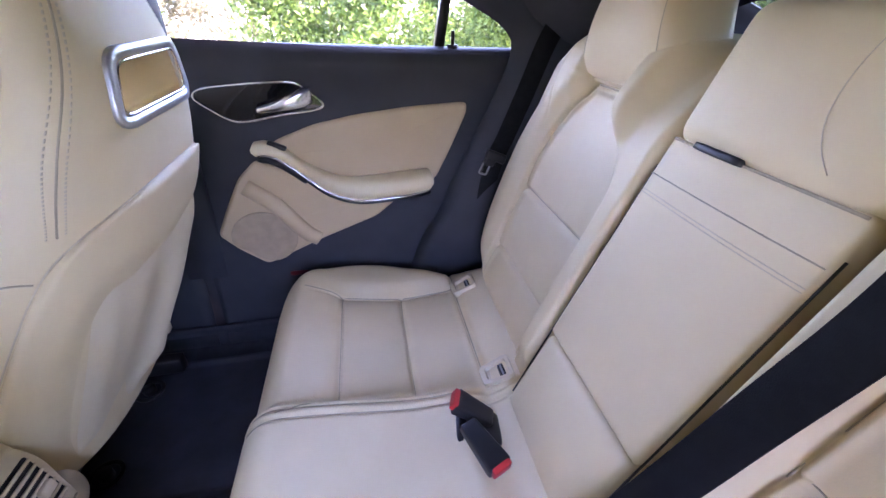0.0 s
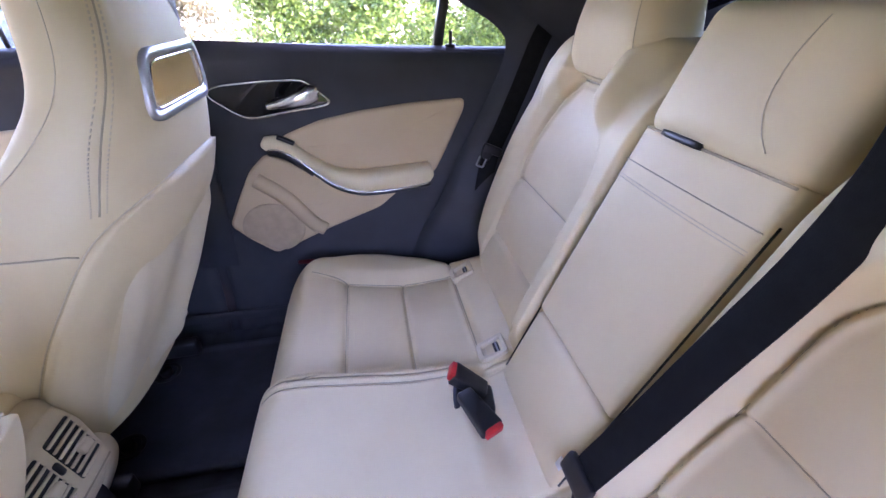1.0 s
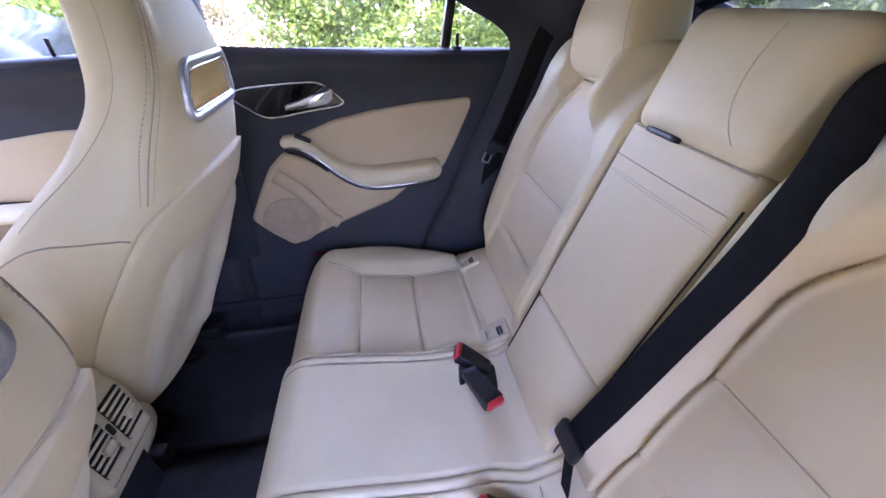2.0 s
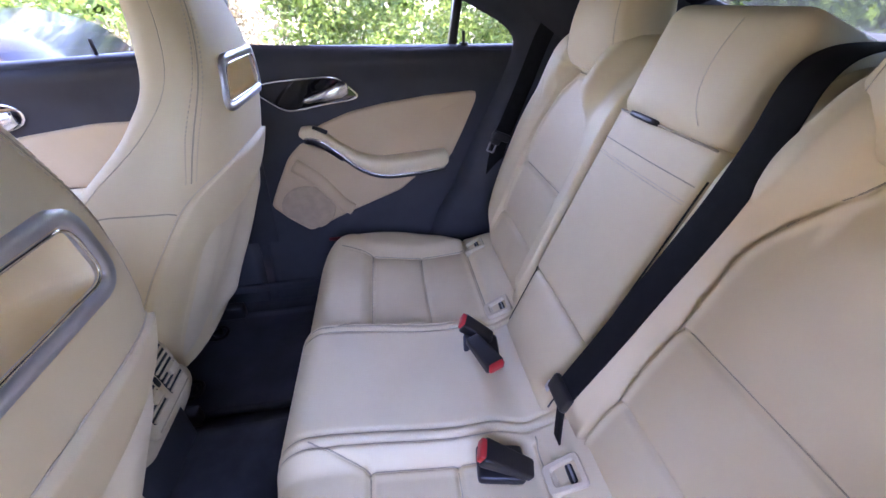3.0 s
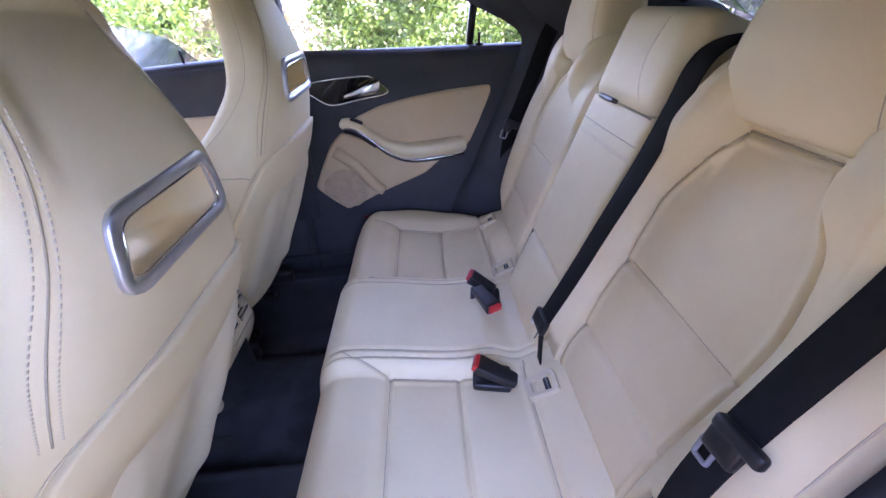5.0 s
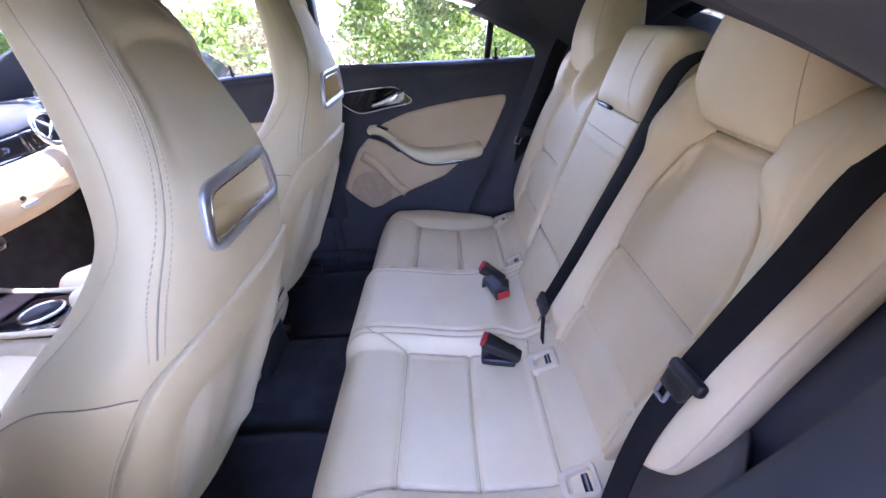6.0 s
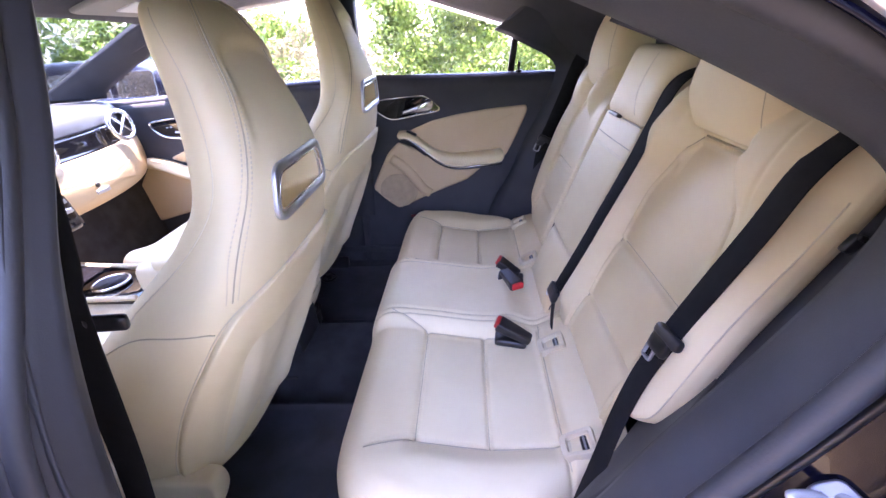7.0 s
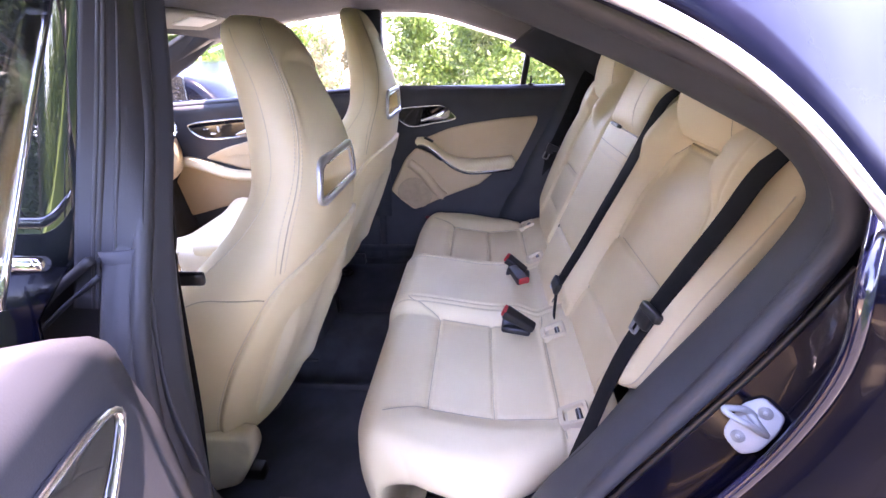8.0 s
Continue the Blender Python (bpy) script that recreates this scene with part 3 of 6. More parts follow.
def cushion_top(x, s):
    """Height of the bench's top over the plan; s is the distance from the centre line."""
    z = interp([(-0.47, 0.505), (-0.40, 0.522), (-0.305, 0.512), (-0.16, 0.490), (-0.05, 0.497), (-0.02, 0.503), (0.03, 0.528), (0.08, 0.545)], x)
    out = step(0.135, 0.175, s)
    # centre hump
    z += 0.030 * (1 - out) * step(-0.02, -0.10, x)
    # outer panel dish with its raised rim
    dish = step(0.150, 0.185, s) * (1 - step(0.465, 0.52, s)) * step(-0.335, -0.285, x) * (1 - step(-0.04, -0.005, x))
    z -= 0.016 * dish
    z += 0.010 * step(0.46, 0.54, s) * step(0.02, -0.10, x)
    # pillowing of the panels
    if 0.165 < s < 0.475:
        for a, b in ((-0.305, -0.16), (-0.16, -0.022)):
            if a < x < b:
                z += 0.008 * (math.sin(math.pi * (x - a) / (b - a)) ** 0.5) * (math.sin(math.pi * (s - 0.165) / 0.31) ** 0.5)
        for sx in (-0.305, -0.16):
            z -= groove(x - sx)
    if -0.31 < x:
        z -= groove(s - 0.470, 0.003, 0.003) * (x < -0.02)
        z -= groove(s - 0.165, 0.004, 0.006) * (x < -0.09)
    z -= groove(x + 0.020, 0.004, 0.005) * (s > 0.16)
    # twin seams of the centre section
    z -= groove(s - 0.118, 0.003, 0.003) + groove(s - 0.137, 0.003, 0.0035)
    # diagonal pleat at the front corners of the dish
    if -0.40 < x < -0.305:
        k = (x + 0.40) / 0.095
        z -= groove(s - (0.13 + 0.035 * k), 0.004, 0.006) * k
        z -= groove(s - (0.500 - 0.03 * k), 0.004, 0.004) * k
    return z


def bench_end(x):
    return interp([(-0.47, 0.50), (-0.44, 0.565), (-0.38, 0.610), (-0.25, 0.635), (-0.12, 0.605), (0.0, 0.545), (0.08, 0.52)], x)


def bench_front(s):
    """Front edge of the bench in plan: straight, then rounded back at the corners."""
    k = min(max((abs(s) - 0.44) / 0.19, 0.0), 0.98)
    return CUSH_X0 + 0.12 * (1 - math.sqrt(1 - k * k))


def bench_at(u, v):
    side = 2 * v - 1
    down = max((abs(side) - 0.96) / 0.04, 0.0)
    q = math.copysign(1 - (1 - min(abs(side) / 0.96, 1.0)) ** 1.25, side)
    # profile: up the front, over the top, to the back
    k = u / 0.30 if u < 0.30 else (u - 0.30) / 0.70
    end = bench_end(max(CUSH_X0 + 0.545 * (k if u >= 0.30 else 0.0), -0.38))
    s = abs(q) * end
    xf = bench_front(s)
    if u < 0.30:
        x = xf + 0.055 * (1 - k) ** 2 - 0.012 * math.sin(math.pi * k)
        z = 0.27 + 0.175 * k
    else:
        x = xf + (CUSH_X0 + 0.545 - xf) * k
        z = cushion_top(x, s)
        r = 0.060
        d = x - xf
        if d < r:
            z -= r - math.sqrt(max(r * r - (r - d) ** 2, 0))
    r = 0.060
    d = end - s
    if d < r:
        z = max(z - (r - math.sqrt(max(r * r - (r - d) ** 2, 0))), 0.27)
    # the end bulges and tucks in under itself
    a = 0.5 * math.pi * down
    low = min(z, 0.385)
    return (x + 0.03 * down * (u < 0.5), MID + math.copysign(s - 0.115 * (1 - math.cos(a)), side), z - (z - low) * math.sin(a))


us = [0.30 * i / 24 for i in range(24)] + [0.30 + 0.70 * (i / 190) for i in range(191)]
bench = sheet("cushion", bench_at, 0, 0, LEATHER, rear_seat, "cream leather bench cushion with stitched panels", us=us, vs=[i / 600 for i in range(601)])
rounded("seat_base", (0.40, 1.02, 0.17), 0.02, CARPET, rear_seat, "black carpeted base under the cushion", pose(-0.16, MID, 0.30), 4)
# ---- backrests ----
LEAN = 0.36
BACK_SPAN = 0.74     # from the seat fold up over the shoulder


def back_x(z):
    return 0.118 + LEAN * (z - 0.766)


SHELL = {
    1: [(0.50, 0.47), (0.56, 0.50), (0.64, 0.555), (0.75, 0.585), (0.95, 0.595), (1.05, 0.585), (1.10, 0.55)],
    -1: [(0.50, 0.458), (0.60, 0.474), (0.635, 0.488), (0.648, 0.512), (0.658, 0.537), (0.670, 0.556), (0.69, 0.572), (0.72, 0.578), (0.80, 0.575), (0.90, 0.562), (1.0, 0.550), (1.05, 0.540), (1.10, 0.51)],
}


def shell_s(z, sgn):
    """Outer edge of an outer backrest."""
    return interp(SHELL[sgn], z)


def panel_in(z):
    return 0.187 + 0.062 * step(0.86, 1.01, z) ** 1.6


def panel_out(z):
    return interp([(0.5, 0.455), (0.64, 0.447), (0.78, 0.451), (0.85, 0.450), (0.904, 0.436), (0.94, 0.420), (0.975, 0.394), (1.0, 0.378), (1.06, 0.374)], z)


BACK_IN = {1: 0.1150, -1: 0.1205}     # inner edges of the outer backrests


def outer_back(sgn):
    S0 = BACK_IN[sgn]
    edge_r, edge_d = (0.07, 0.085) if sgn > 0 else (0.024, 0.020)

    def at(u, v):
        # v: from the seat up over the shoulder, u: across
        zz = 0.50 + BACK_SPAN * v
        s1 = shell_s(min(zz, 1.08), sgn)
        s = S0 + (s1 - S0) * u
        ztop = 1.088 - 0.035 * step(0.43, 0.56, s) - 0.012 * (1 - step(0.13, 0.20, s))
        # beyond the top edge the surface runs backwards
        roll = 0.045
        z = zz
        back = 0.0
        if zz > ztop - roll:
            a = min((zz - (ztop - roll)) / roll, math.pi / 2)
            z = ztop - roll + roll * math.sin(a)
            back = roll * (1 - math.cos(a)) + max((zz - (ztop - roll)) - roll * math.pi / 2, 0)
        x = back_x(z)
        # bolsters and panel
        pin, pout = panel_in(z), panel_out(z)
        inside = min(s - pin, pout - s, 1.004 - z)
        x += 0.015 * step(-0.010, 0.018, inside)
        x -= 0.016 * step(0.0, 0.05, s - pout) * (1 - step(0.07, 0.13, s - pout)) * (1 - step(0.97, 1.06, z))
        x -= (0.034 if sgn > 0 else 0.036) * step(S0 - 0.002, S0 + 0.016, s) * (1 - step(pin - 0.034, pin - 0.002, s)) * step(0.54, 0.62, z) * (1 - 0.4 * step(1.0, 1.06, z))
        if z < 1.010:
            x += groove(inside, 0.0032, 0.007)
        if inside > 0:
            for sz in (0.776, 0.634):
                x += groove(z - sz, 0.0035, 0.004)
            zone = (0.52, 0.634) if z < 0.634 else ((0.634, 0.776) if z < 0.776 else (0.776, 1.0))
            x -= 0.006 * (math.sin(math.pi * min(max((z - zone[0]) / (zone[1] - zone[0]), 0), 1)) ** 0.6)
        # the shoulder comes forward to the headrest on both sides of it
        x -= 0.030 * step(0.92, 1.03, z) * step(0.170, 0.205, s) * (1 - step(0.237, 0.250, s))
        x -= 0.030 * step(0.93, 1.035, z) * step(0.380, 0.410, s) * (1 - step(0.45, 0.54, s))
        # beside the centre headrest it stays back
        x += 0.034 * step(0.96, 1.08, z) * (1 - step(0.155, 0.198, s))
        # recessed slot under the headrest
        x += 0.004 * step(0.238, 0.252, s) * (1 - step(0.374, 0.388, s)) * step(1.001, 1.006, z) * (1 - step(1.03, 1.06, z))
        # soft crease that runs outwards from the slot
        if s > 0.38:
            x += 0.004 * math.exp(-((z - 1.018 - 0.25 * (s - 0.38)) / 0.006) ** 2) * (1 - step(0.40, 0.43, s))
        # seam over the shoulder beside the headrest
        x += groove(s - (0.455 + 0.06 * (1.06 - z)), 0.0025, 0.0015) * step(0.90, 0.98, z)
        # the open side's bolster comes forward to its piped edge
        if sgn < 0:
            x -= interp([(0.60, 0.026), (0.70, 0.038), (0.80, 0.036), (0.90, 0.018), (1.0, 0.0)], z) * step(0.460, 0.575, s + min(max(0.578 - s1, 0.0), 0.015))
        # edges roll away
        e = s1 - s
        if e < edge_r:
            x += edge_d - edge_d * math.sqrt(max(1 - (1 - e / edge_r) ** 2, 0))
        e = s - S0
        rr = 0.010
        if e < rr:
            x += 1.3 * rr - 1.3 * rr * math.sqrt(max(1 - (1 - e / rr) ** 2, 0))
        e = z - 0.50
        if e < 0.05:
            x += 0.05 - 0.05 * math.sqrt(max(1 - (1 - e / 0.05) ** 2, 0))
        return (x + back, MID + sgn * s, z)

    us = [i / 190 for i in range(191)]
    sheet("backrest", at, 0, 0, LEATHER, rear_seat, "cream leather outer backrest with sewn panels", us=us, vs=[i / 280 for i in range(281)])
    # side flank running back from the outer edge
    def flank(u, v):
        p = Vector(at(1.0, v * 0.80))
        deep = 0.14 if sgn > 0 else 0.016
        return (p.x + deep * u, p.y + sgn * (0.012 * math.sin(math.pi * u) - 0.02 * u) * (1 if sgn > 0 else 0.12), p.z)
    sheet("side_flank", flank, 8, 60, LEATHER, rear_seat)
    if sgn < 0:
        # trim that closes the side between the bolster and the doorway
        def closing(u, v):
            p = Vector(at(1.0, 0.15 + v * 0.65)) + Vector((0.015, 0.004, 0.0))
            return (p.x + 0.03 * u + 0.02 * u * u, p.y - (p.y + 0.660) * u, p.z - 0.02 * u)
        tagged(sheet("trim", closing, 8, 60, DARK_TRIM, None, thick=0.003), "charcoal side trim behind the bolster", "trim", kind="structure")
        # piped seam along the bolster's edge
        line = []
        for i in range(60):
            v = (0.672 - 0.50 + 0.33 * i / 59) / BACK_SPAN
            edge_s = shell_s(0.50 + BACK_SPAN * v, sgn)
            line.append(Vector(at((edge_s - 0.008 - S0) / (edge_s - S0), v)) + Vector((-0.0004, -0.0004, 0)))
        tube("piping", line, 0.0010, STITCH, rear_seat, n=6, up=(0, 1, 0))
    return at


BACKS = {1: outer_back(1), -1: outer_back(-1)}

# fixed headrests: height, inner and outer edge from the centre line, front and rear
HEAD_IN = [(1.016, 0.172), (1.022, 0.172), (1.038, 0.177), (1.06, 0.184), (1.10, 0.198), (1.136, 0.210), (1.18, 0.226), (1.205, 0.244), (1.22, 0.275)]
HEAD_OUT = [(1.016, 0.444), (1.022, 0.443), (1.038, 0.438), (1.06, 0.430), (1.10, 0.415), (1.136, 0.402), (1.18, 0.388), (1.205, 0.370), (1.22, 0.340)]
HEAD_FRONT = [(1.016, 0.205), (1.021, 0.197), (1.036, 0.188), (1.06, 0.181), (1.10, 0.179), (1.136, 0.184), (1.18, 0.197), (1.205, 0.213), (1.22, 0.240)]


def head_skin(sgn, deg, z, grow=0.0):
    """A point of a fixed headrest's skin; 0 degrees faces the cabin, 90 the door."""
    a, b, f = interp(HEAD_IN, z), interp(HEAD_OUT, z), interp(HEAD_FRONT, z)
    r = 0.315 - 0.05 * step(1.18, 1.22, z)
    c, q = math.cos(radians(deg)), math.sin(radians(deg))
    e = 3.6
    k = (abs(c) ** e + abs(q) ** e) ** (-1 / e)
    return Vector(((f + r) / 2 - ((r - f) / 2 + grow) * k * c, MID + sgn * ((a + b) / 2 + ((b - a) / 2 + grow) * k * q), z))


for sgn in (-1, 1):
    zs_ = [1.016 + 0.204 * (i / 48) for i in range(49)]
    sheet("headrest", lambda u, v: head_skin(sgn, 360 * u, zs_[round(v * 48)]), 96, 49, LEATHER, rear_seat, "cream leather fixed headrest", wrap=True, caps=True)
    for side in (-1, 1):
        tube("headrest_seam", [head_skin(sgn, side * interp([(1.02, 40), (1.10, 44), (1.21, 47)], z), z, 0.0003) for z in zs_[2:46]], 0.0005, SEAM, rear_seat, n=6, up=(1, 0, 0))


def slanted(z, off=0.0, y=0.0):
    """Pose on the backrest's slope at height z: local x forwards (towards the front seats), z up the slope."""
    a = math.degrees(math.atan(LEAN))
    return pose(back_x(z) + off, MID + y, z, 0, -a, 180)


def cushion_block(name, y, z, w, h, d, mat, label, r=0.03, bulge=0.01, lean=0.0, off=0.0, n=14):
    """A padded block standing on the slope; its front face swells."""
    def warp(q):
        fx = 1 - (2 * q.y / w) ** 2
        fz = 1 - (2 * q.z / h) ** 2
        if q.x > 0:
            q = Vector((q.x + bulge * fx * fz, q.y, q.z))
        return q
    m = slanted(z, off, y) @ Matrix.Translation((-d / 2, 0, 0)) @ pose(0, 0, 0, 0, lean, 0)
    return rounded(name, (d, w, h), r, mat, rear_seat, label, m, n, warp)


k = math.hypot(1, LEAN)
CY = -0.003          # the centre pieces' middle
cushion_block("armrest", CY, 0.834, 0.226, (0.991 - 0.677) * k, 0.10, LEATHER, "cream leather fold-down armrest", 0.008, 0.004, 0, -0.031)
cushion_block("lower_pad", CY, 0.594, 0.226, (0.673 - 0.515) * k, 0.10, LEATHER, "cream leather lower centre pad", 0.012, 0.012, 0, -0.029)
HEAD_H = (1.140 - 0.985) * k
cushion_block("headrest", CY, 1.0625, 0.230, HEAD_H, 0.15, LEATHER, "cream leather centre headrest", 0.026, 0.007, 0, -0.038, 18)
# crease and stitched band across the armrest
for dz, r_ in ((0.943, 0.0008), (0.923, 0.0005), (0.919, 0.0005)):
    line = [Vector((back_x(dz) - 0.0313 - 0.0042 * (1 - (2 * i / 20 - 1) ** 2) * (1 - ((dz - 0.834) / 0.157) ** 2), MID + CY - 0.111 + 0.222 * i / 20, dz)) for i in range(21)]
    tube("stitch_seam", line, r_, SEAM if dz > 0.93 else STITCH, rear_seat, n=6)
# black tubes stand for the shade in the gaps beside the armrest
for sgn in (-1, 1):
    line = [Vector((back_x(z_) - (0.022 if sgn > 0 else 0.020), MID + CY / 2 + sgn * 0.1150, z_)) for z_ in [0.53 + 0.02 * i for i in range(22)]]
    tube("gap_shade", line, 0.0016, BLACK_PLASTIC, rear_seat, "dark line for the shade in the gap", n=6, up=(0, 1, 0))
hm = slanted(1.0625, -0.038, CY) @ Matrix.Translation((-0.075, 0, 0))
line = []
for i in range(19):
    t_ = -0.060 + 0.122 * i / 18
    y_ = interp([(-0.06, 0.067), (-0.045, 0.052), (-0.02, 0.038), (0.02, 0.032), (0.062, 0.036)], t_)
    corner = max(abs(t_) - (HEAD_H / 2 - 0.026), 0) / 0.026
    line.append(hm @ Vector((0.075 - 0.026 * (1 - math.sqrt(max(1 - corner ** 2, 0))) + 0.007 * (1 - (2 * y_ / 0.230) ** 2) * (1 - (2 * t_ / HEAD_H) ** 2) + 0.0002, y_, t_)))
tube("headrest_seam", line, 0.0005, STITCH, rear_seat, n=6, up=(0, 1, 0))
# darker tube drawn for the shade in the crease where headrest meets armrest
line = [Vector((back_x(0.987) - 0.0305, MID + CY - 0.108 + 0.216 * i / 20, 0.987)) for i in range(21)]
tube("crease_shade", line, 0.0016, SEAM, rear_seat, n=6)
# release latch between armrest and headrest
m = slanted(0.988, -0.030, 0.035)
rounded("latch", (0.024, 0.060, 0.0085), 0.002, BLACK_PLASTIC, rear_seat, "black armrest latch", m, n=4)
for dy in (-0.012, 0.010):
    rounded("latch_slot", (0.003, 0.012, 0.0018), 0.0008, STEEL, rear_seat, "steel latch slot", m @ Matrix.Translation((0.010, dy, -0.001)), n=3)


def bench_point(u, s, sgn, lift=0.0):
    """A point of the cushion's skin at profile u and distance s from the centre line."""
    x = CUSH_X0 + 0.545 * (u - 0.30) / 0.70 if u > 0.30 else CUSH_X0
    q = min(s / bench_end(max(x, -0.38)), 1)
    v = (1 + sgn * 0.97 * (1 - (1 - q) ** 0.8)) / 2
    p = Vector(bench_at(u, v))
    return p + Vector((0, 0, lift))


def u_of(x):
    return 0.30 + 0.70 * (x - CUSH_X0) / 0.545


def bench_seam(pts, sgn, r=0.0014):
    """pts: (x, s) stations; a thread line laid in the groove."""
    line = []
    for (xa, sa), (xb, sb) in zip(pts, pts[1:]):
        n = max(int(math.hypot(xb - xa, sb - sa) / 0.008), 2)
        line += [bench_point(u_of(xa + (xb - xa) * i / n), sa + (sb - sa) * i / n, sgn, 0.0003) for i in range(n)]
    line.append(bench_point(u_of(pts[-1][0]), pts[-1][1], sgn, 0.0003))
    tube("seam", line, r, SEAM, rear_seat, n=6)


for sgn in (-1, 1):
    bench_seam([(-0.305, 0.166), (-0.305, 0.470)], sgn)
    bench_seam([(-0.160, 0.166), (-0.160, 0.470)], sgn)
    bench_seam([(-0.020, 0.150), (-0.020, 0.520)], sgn)
    bench_seam([(-0.400, 0.502), (-0.305, 0.470), (-0.022, 0.470)], sgn, 0.0013)
    bench_seam([(-0.400, 0.128), (-0.345, 0.150), (-0.305, 0.165), (-0.110, 0.165)], sgn)
    for s_ in (0.118, 0.137):
        line = [bench_point(0.10 + i * (u_of(-0.075) - 0.10) / 60, s_, sgn, 0.0004) for i in range(61)]
        tube("seam", line, 0.0011, SEAM, rear_seat, n=6)

for sgn, at in BACKS.items():
    S0 = BACK_IN[sgn]

    def back_point(s, z):
        s1 = shell_s(min(z, 1.08), sgn)
        return Vector(at((s - S0) / (s1 - S0), (z - 0.50) / BACK_SPAN)) + Vector((-0.0010, 0, 0.0004))
    tube("seam", [back_point(panel_in(z), z) for z in [0.56 + 0.01 * i for i in range(45)]], 0.0011, SEAM, rear_seat, n=6, up=(0, 1, 0))
    for z in (0.776, 0.634):
        a, b = panel_in(z) + 0.004, panel_out(z) - 0.004
        tube("seam", [back_point(a + (b - a) * i / 20, z) for i in range(21)], 0.0010, SEAM, rear_seat, n=6)
    tube("seam", [back_point(0.249 + 0.128 * i / 14, 1.002) for i in range(15)], 0.0018, SEAM, rear_seat, n=6)
    if sgn > 0:
        line = [Vector(at(1.0, 0.07 + 0.70 * i / 50)) + Vector((0.012, 0.0015, 0)) for i in range(51)]
        tube("piping", line, 0.0020, SEAM, rear_seat, n=6, up=(0, 1, 0))


# isofix guides
def isofix(y):
    g = thing("isofix_guide", "cream plastic child-seat anchor guide in the seat fold", "anchor guide", "isofix guides")
    m = pose(-0.002, y, 0.519, 0, -26, 0)
    outer = corners2([(-0.032, -0.022), (0.032, -0.027), (0.032, 0.027), (-0.032, 0.022)], 0.010)
    inner = corners2([(-0.020, -0.014), (0.023, -0.018), (0.023, 0.018), (-0.020, 0.014)], 0.007)
    n = len(outer)
    verts, faces = [], []
    for ring, h in ((outer, -0.016), (outer, 0.0015), ([(a * 0.95, b * 0.94) for a, b in outer], 0.0035), ([(a * 1.07, b * 1.07) for a, b in inner], 0.003), (inner, 0.000), (inner, -0.03)):
        verts += [m @ Vector((a, b, h)) for a, b in ring]
    for r in range(5):
        for i in range(n):
            j = (i + 1) % n
            faces.append((r * n + i, r * n + j, (r + 1) * n + j, (r + 1) * n + i))
    finish("bezel", verts, faces, CREAM_PLASTIC, g, sharp=40)
    rounded("socket", (0.050, 0.042, 0.004), 0.002, CREAM_PLASTIC, g, "cream sloping socket floor", m @ Matrix.Translation((0.0, 0, -0.014)) @ pose(0, 0, 0, 0, 14, 0), n=3)
    rounded("slot", (0.013, 0.030, 0.016), 0.003, BLACK_PLASTIC, g, "dark anchor slot", m @ Matrix.Translation((0.010, 0, -0.012)), n=4)
    rounded("anchor_bar", (0.004, 0.028, 0.004), 0.0015, STEEL, g, "steel anchor bar", m @ Matrix.Translation((0.011, 0, -0.004)), n=4)
    for i in range(3):
        rounded("embossed_mark", (0.003, 0.006, 0.001), 0.0004, GREY_FABRIC, g, "", m @ Matrix.Translation((-0.013, -0.007 + 0.007 * i, -0.0085)) @ pose(0, 0, 0, 0, 14, 0), n=3)
    return g


for y in (0.477, 0.196, -0.202, -0.462):
    isofix(y)


# ---- belts and buckles ----
def belt(name, pts, label, width=0.047, up=(0, 1, 0), group="rear belts"):
    b = thing(name, label, "seat belt", group)
    line = curve(pts, 8)
    ribbon("webbing", line, width, 0.0024, WEBBING, b, "black woven webbing", up)
    return b


mid_belt = belt("seat_belt", [(0.40, -0.135, 1.096), (0.30, -0.126, 1.100), (0.235, -0.122, 1.096), (0.192, -0.131, 1.072), (0.163, -0.144, 1.015), (0.135, -0.145, 0.935), (0.098, -0.137, 0.83), (0.063, -0.130, 0.73), (0.016, -0.121, 0.606)], "black centre seat belt hanging down before the backrest", 0.045)
ribbon("anchor_strap", curve([(0.016, -0.122, 0.610), (0.012, -0.134, 0.565), (0.010, -0.145, 0.515)], 6), 0.022, 0.003, WEBBING, mid_belt, "narrow black anchor strap", (0, 1, 0))
near_belt = belt("seat_belt", [(0.28, -0.470, 1.085), (0.225, -0.472, 1.065), (0.185, -0.477, 1.02), (0.157, -0.479, 0.95), (0.112, -0.483, 0.85), (0.064, -0.491, 0.74), (0.034, -0.508, 0.66), (0.002, -0.540, 0.575), (-0.025, -0.565, 0.50)], "black outer seat belt hanging over the bolster with its tongue", 0.040)
far_belt = belt("seat_belt", [(0.250, 0.640, 1.110), (0.214, 0.634, 1.062), (0.172, 0.630, 0.950), (0.134, 0.628, 0.850), (0.110, 0.628, 0.790), (0.098, 0.640, 0.700), (0.095, 0.648, 0.600)], "black outer seat belt beside the bolster and door", up=(1, 0, -0.4))


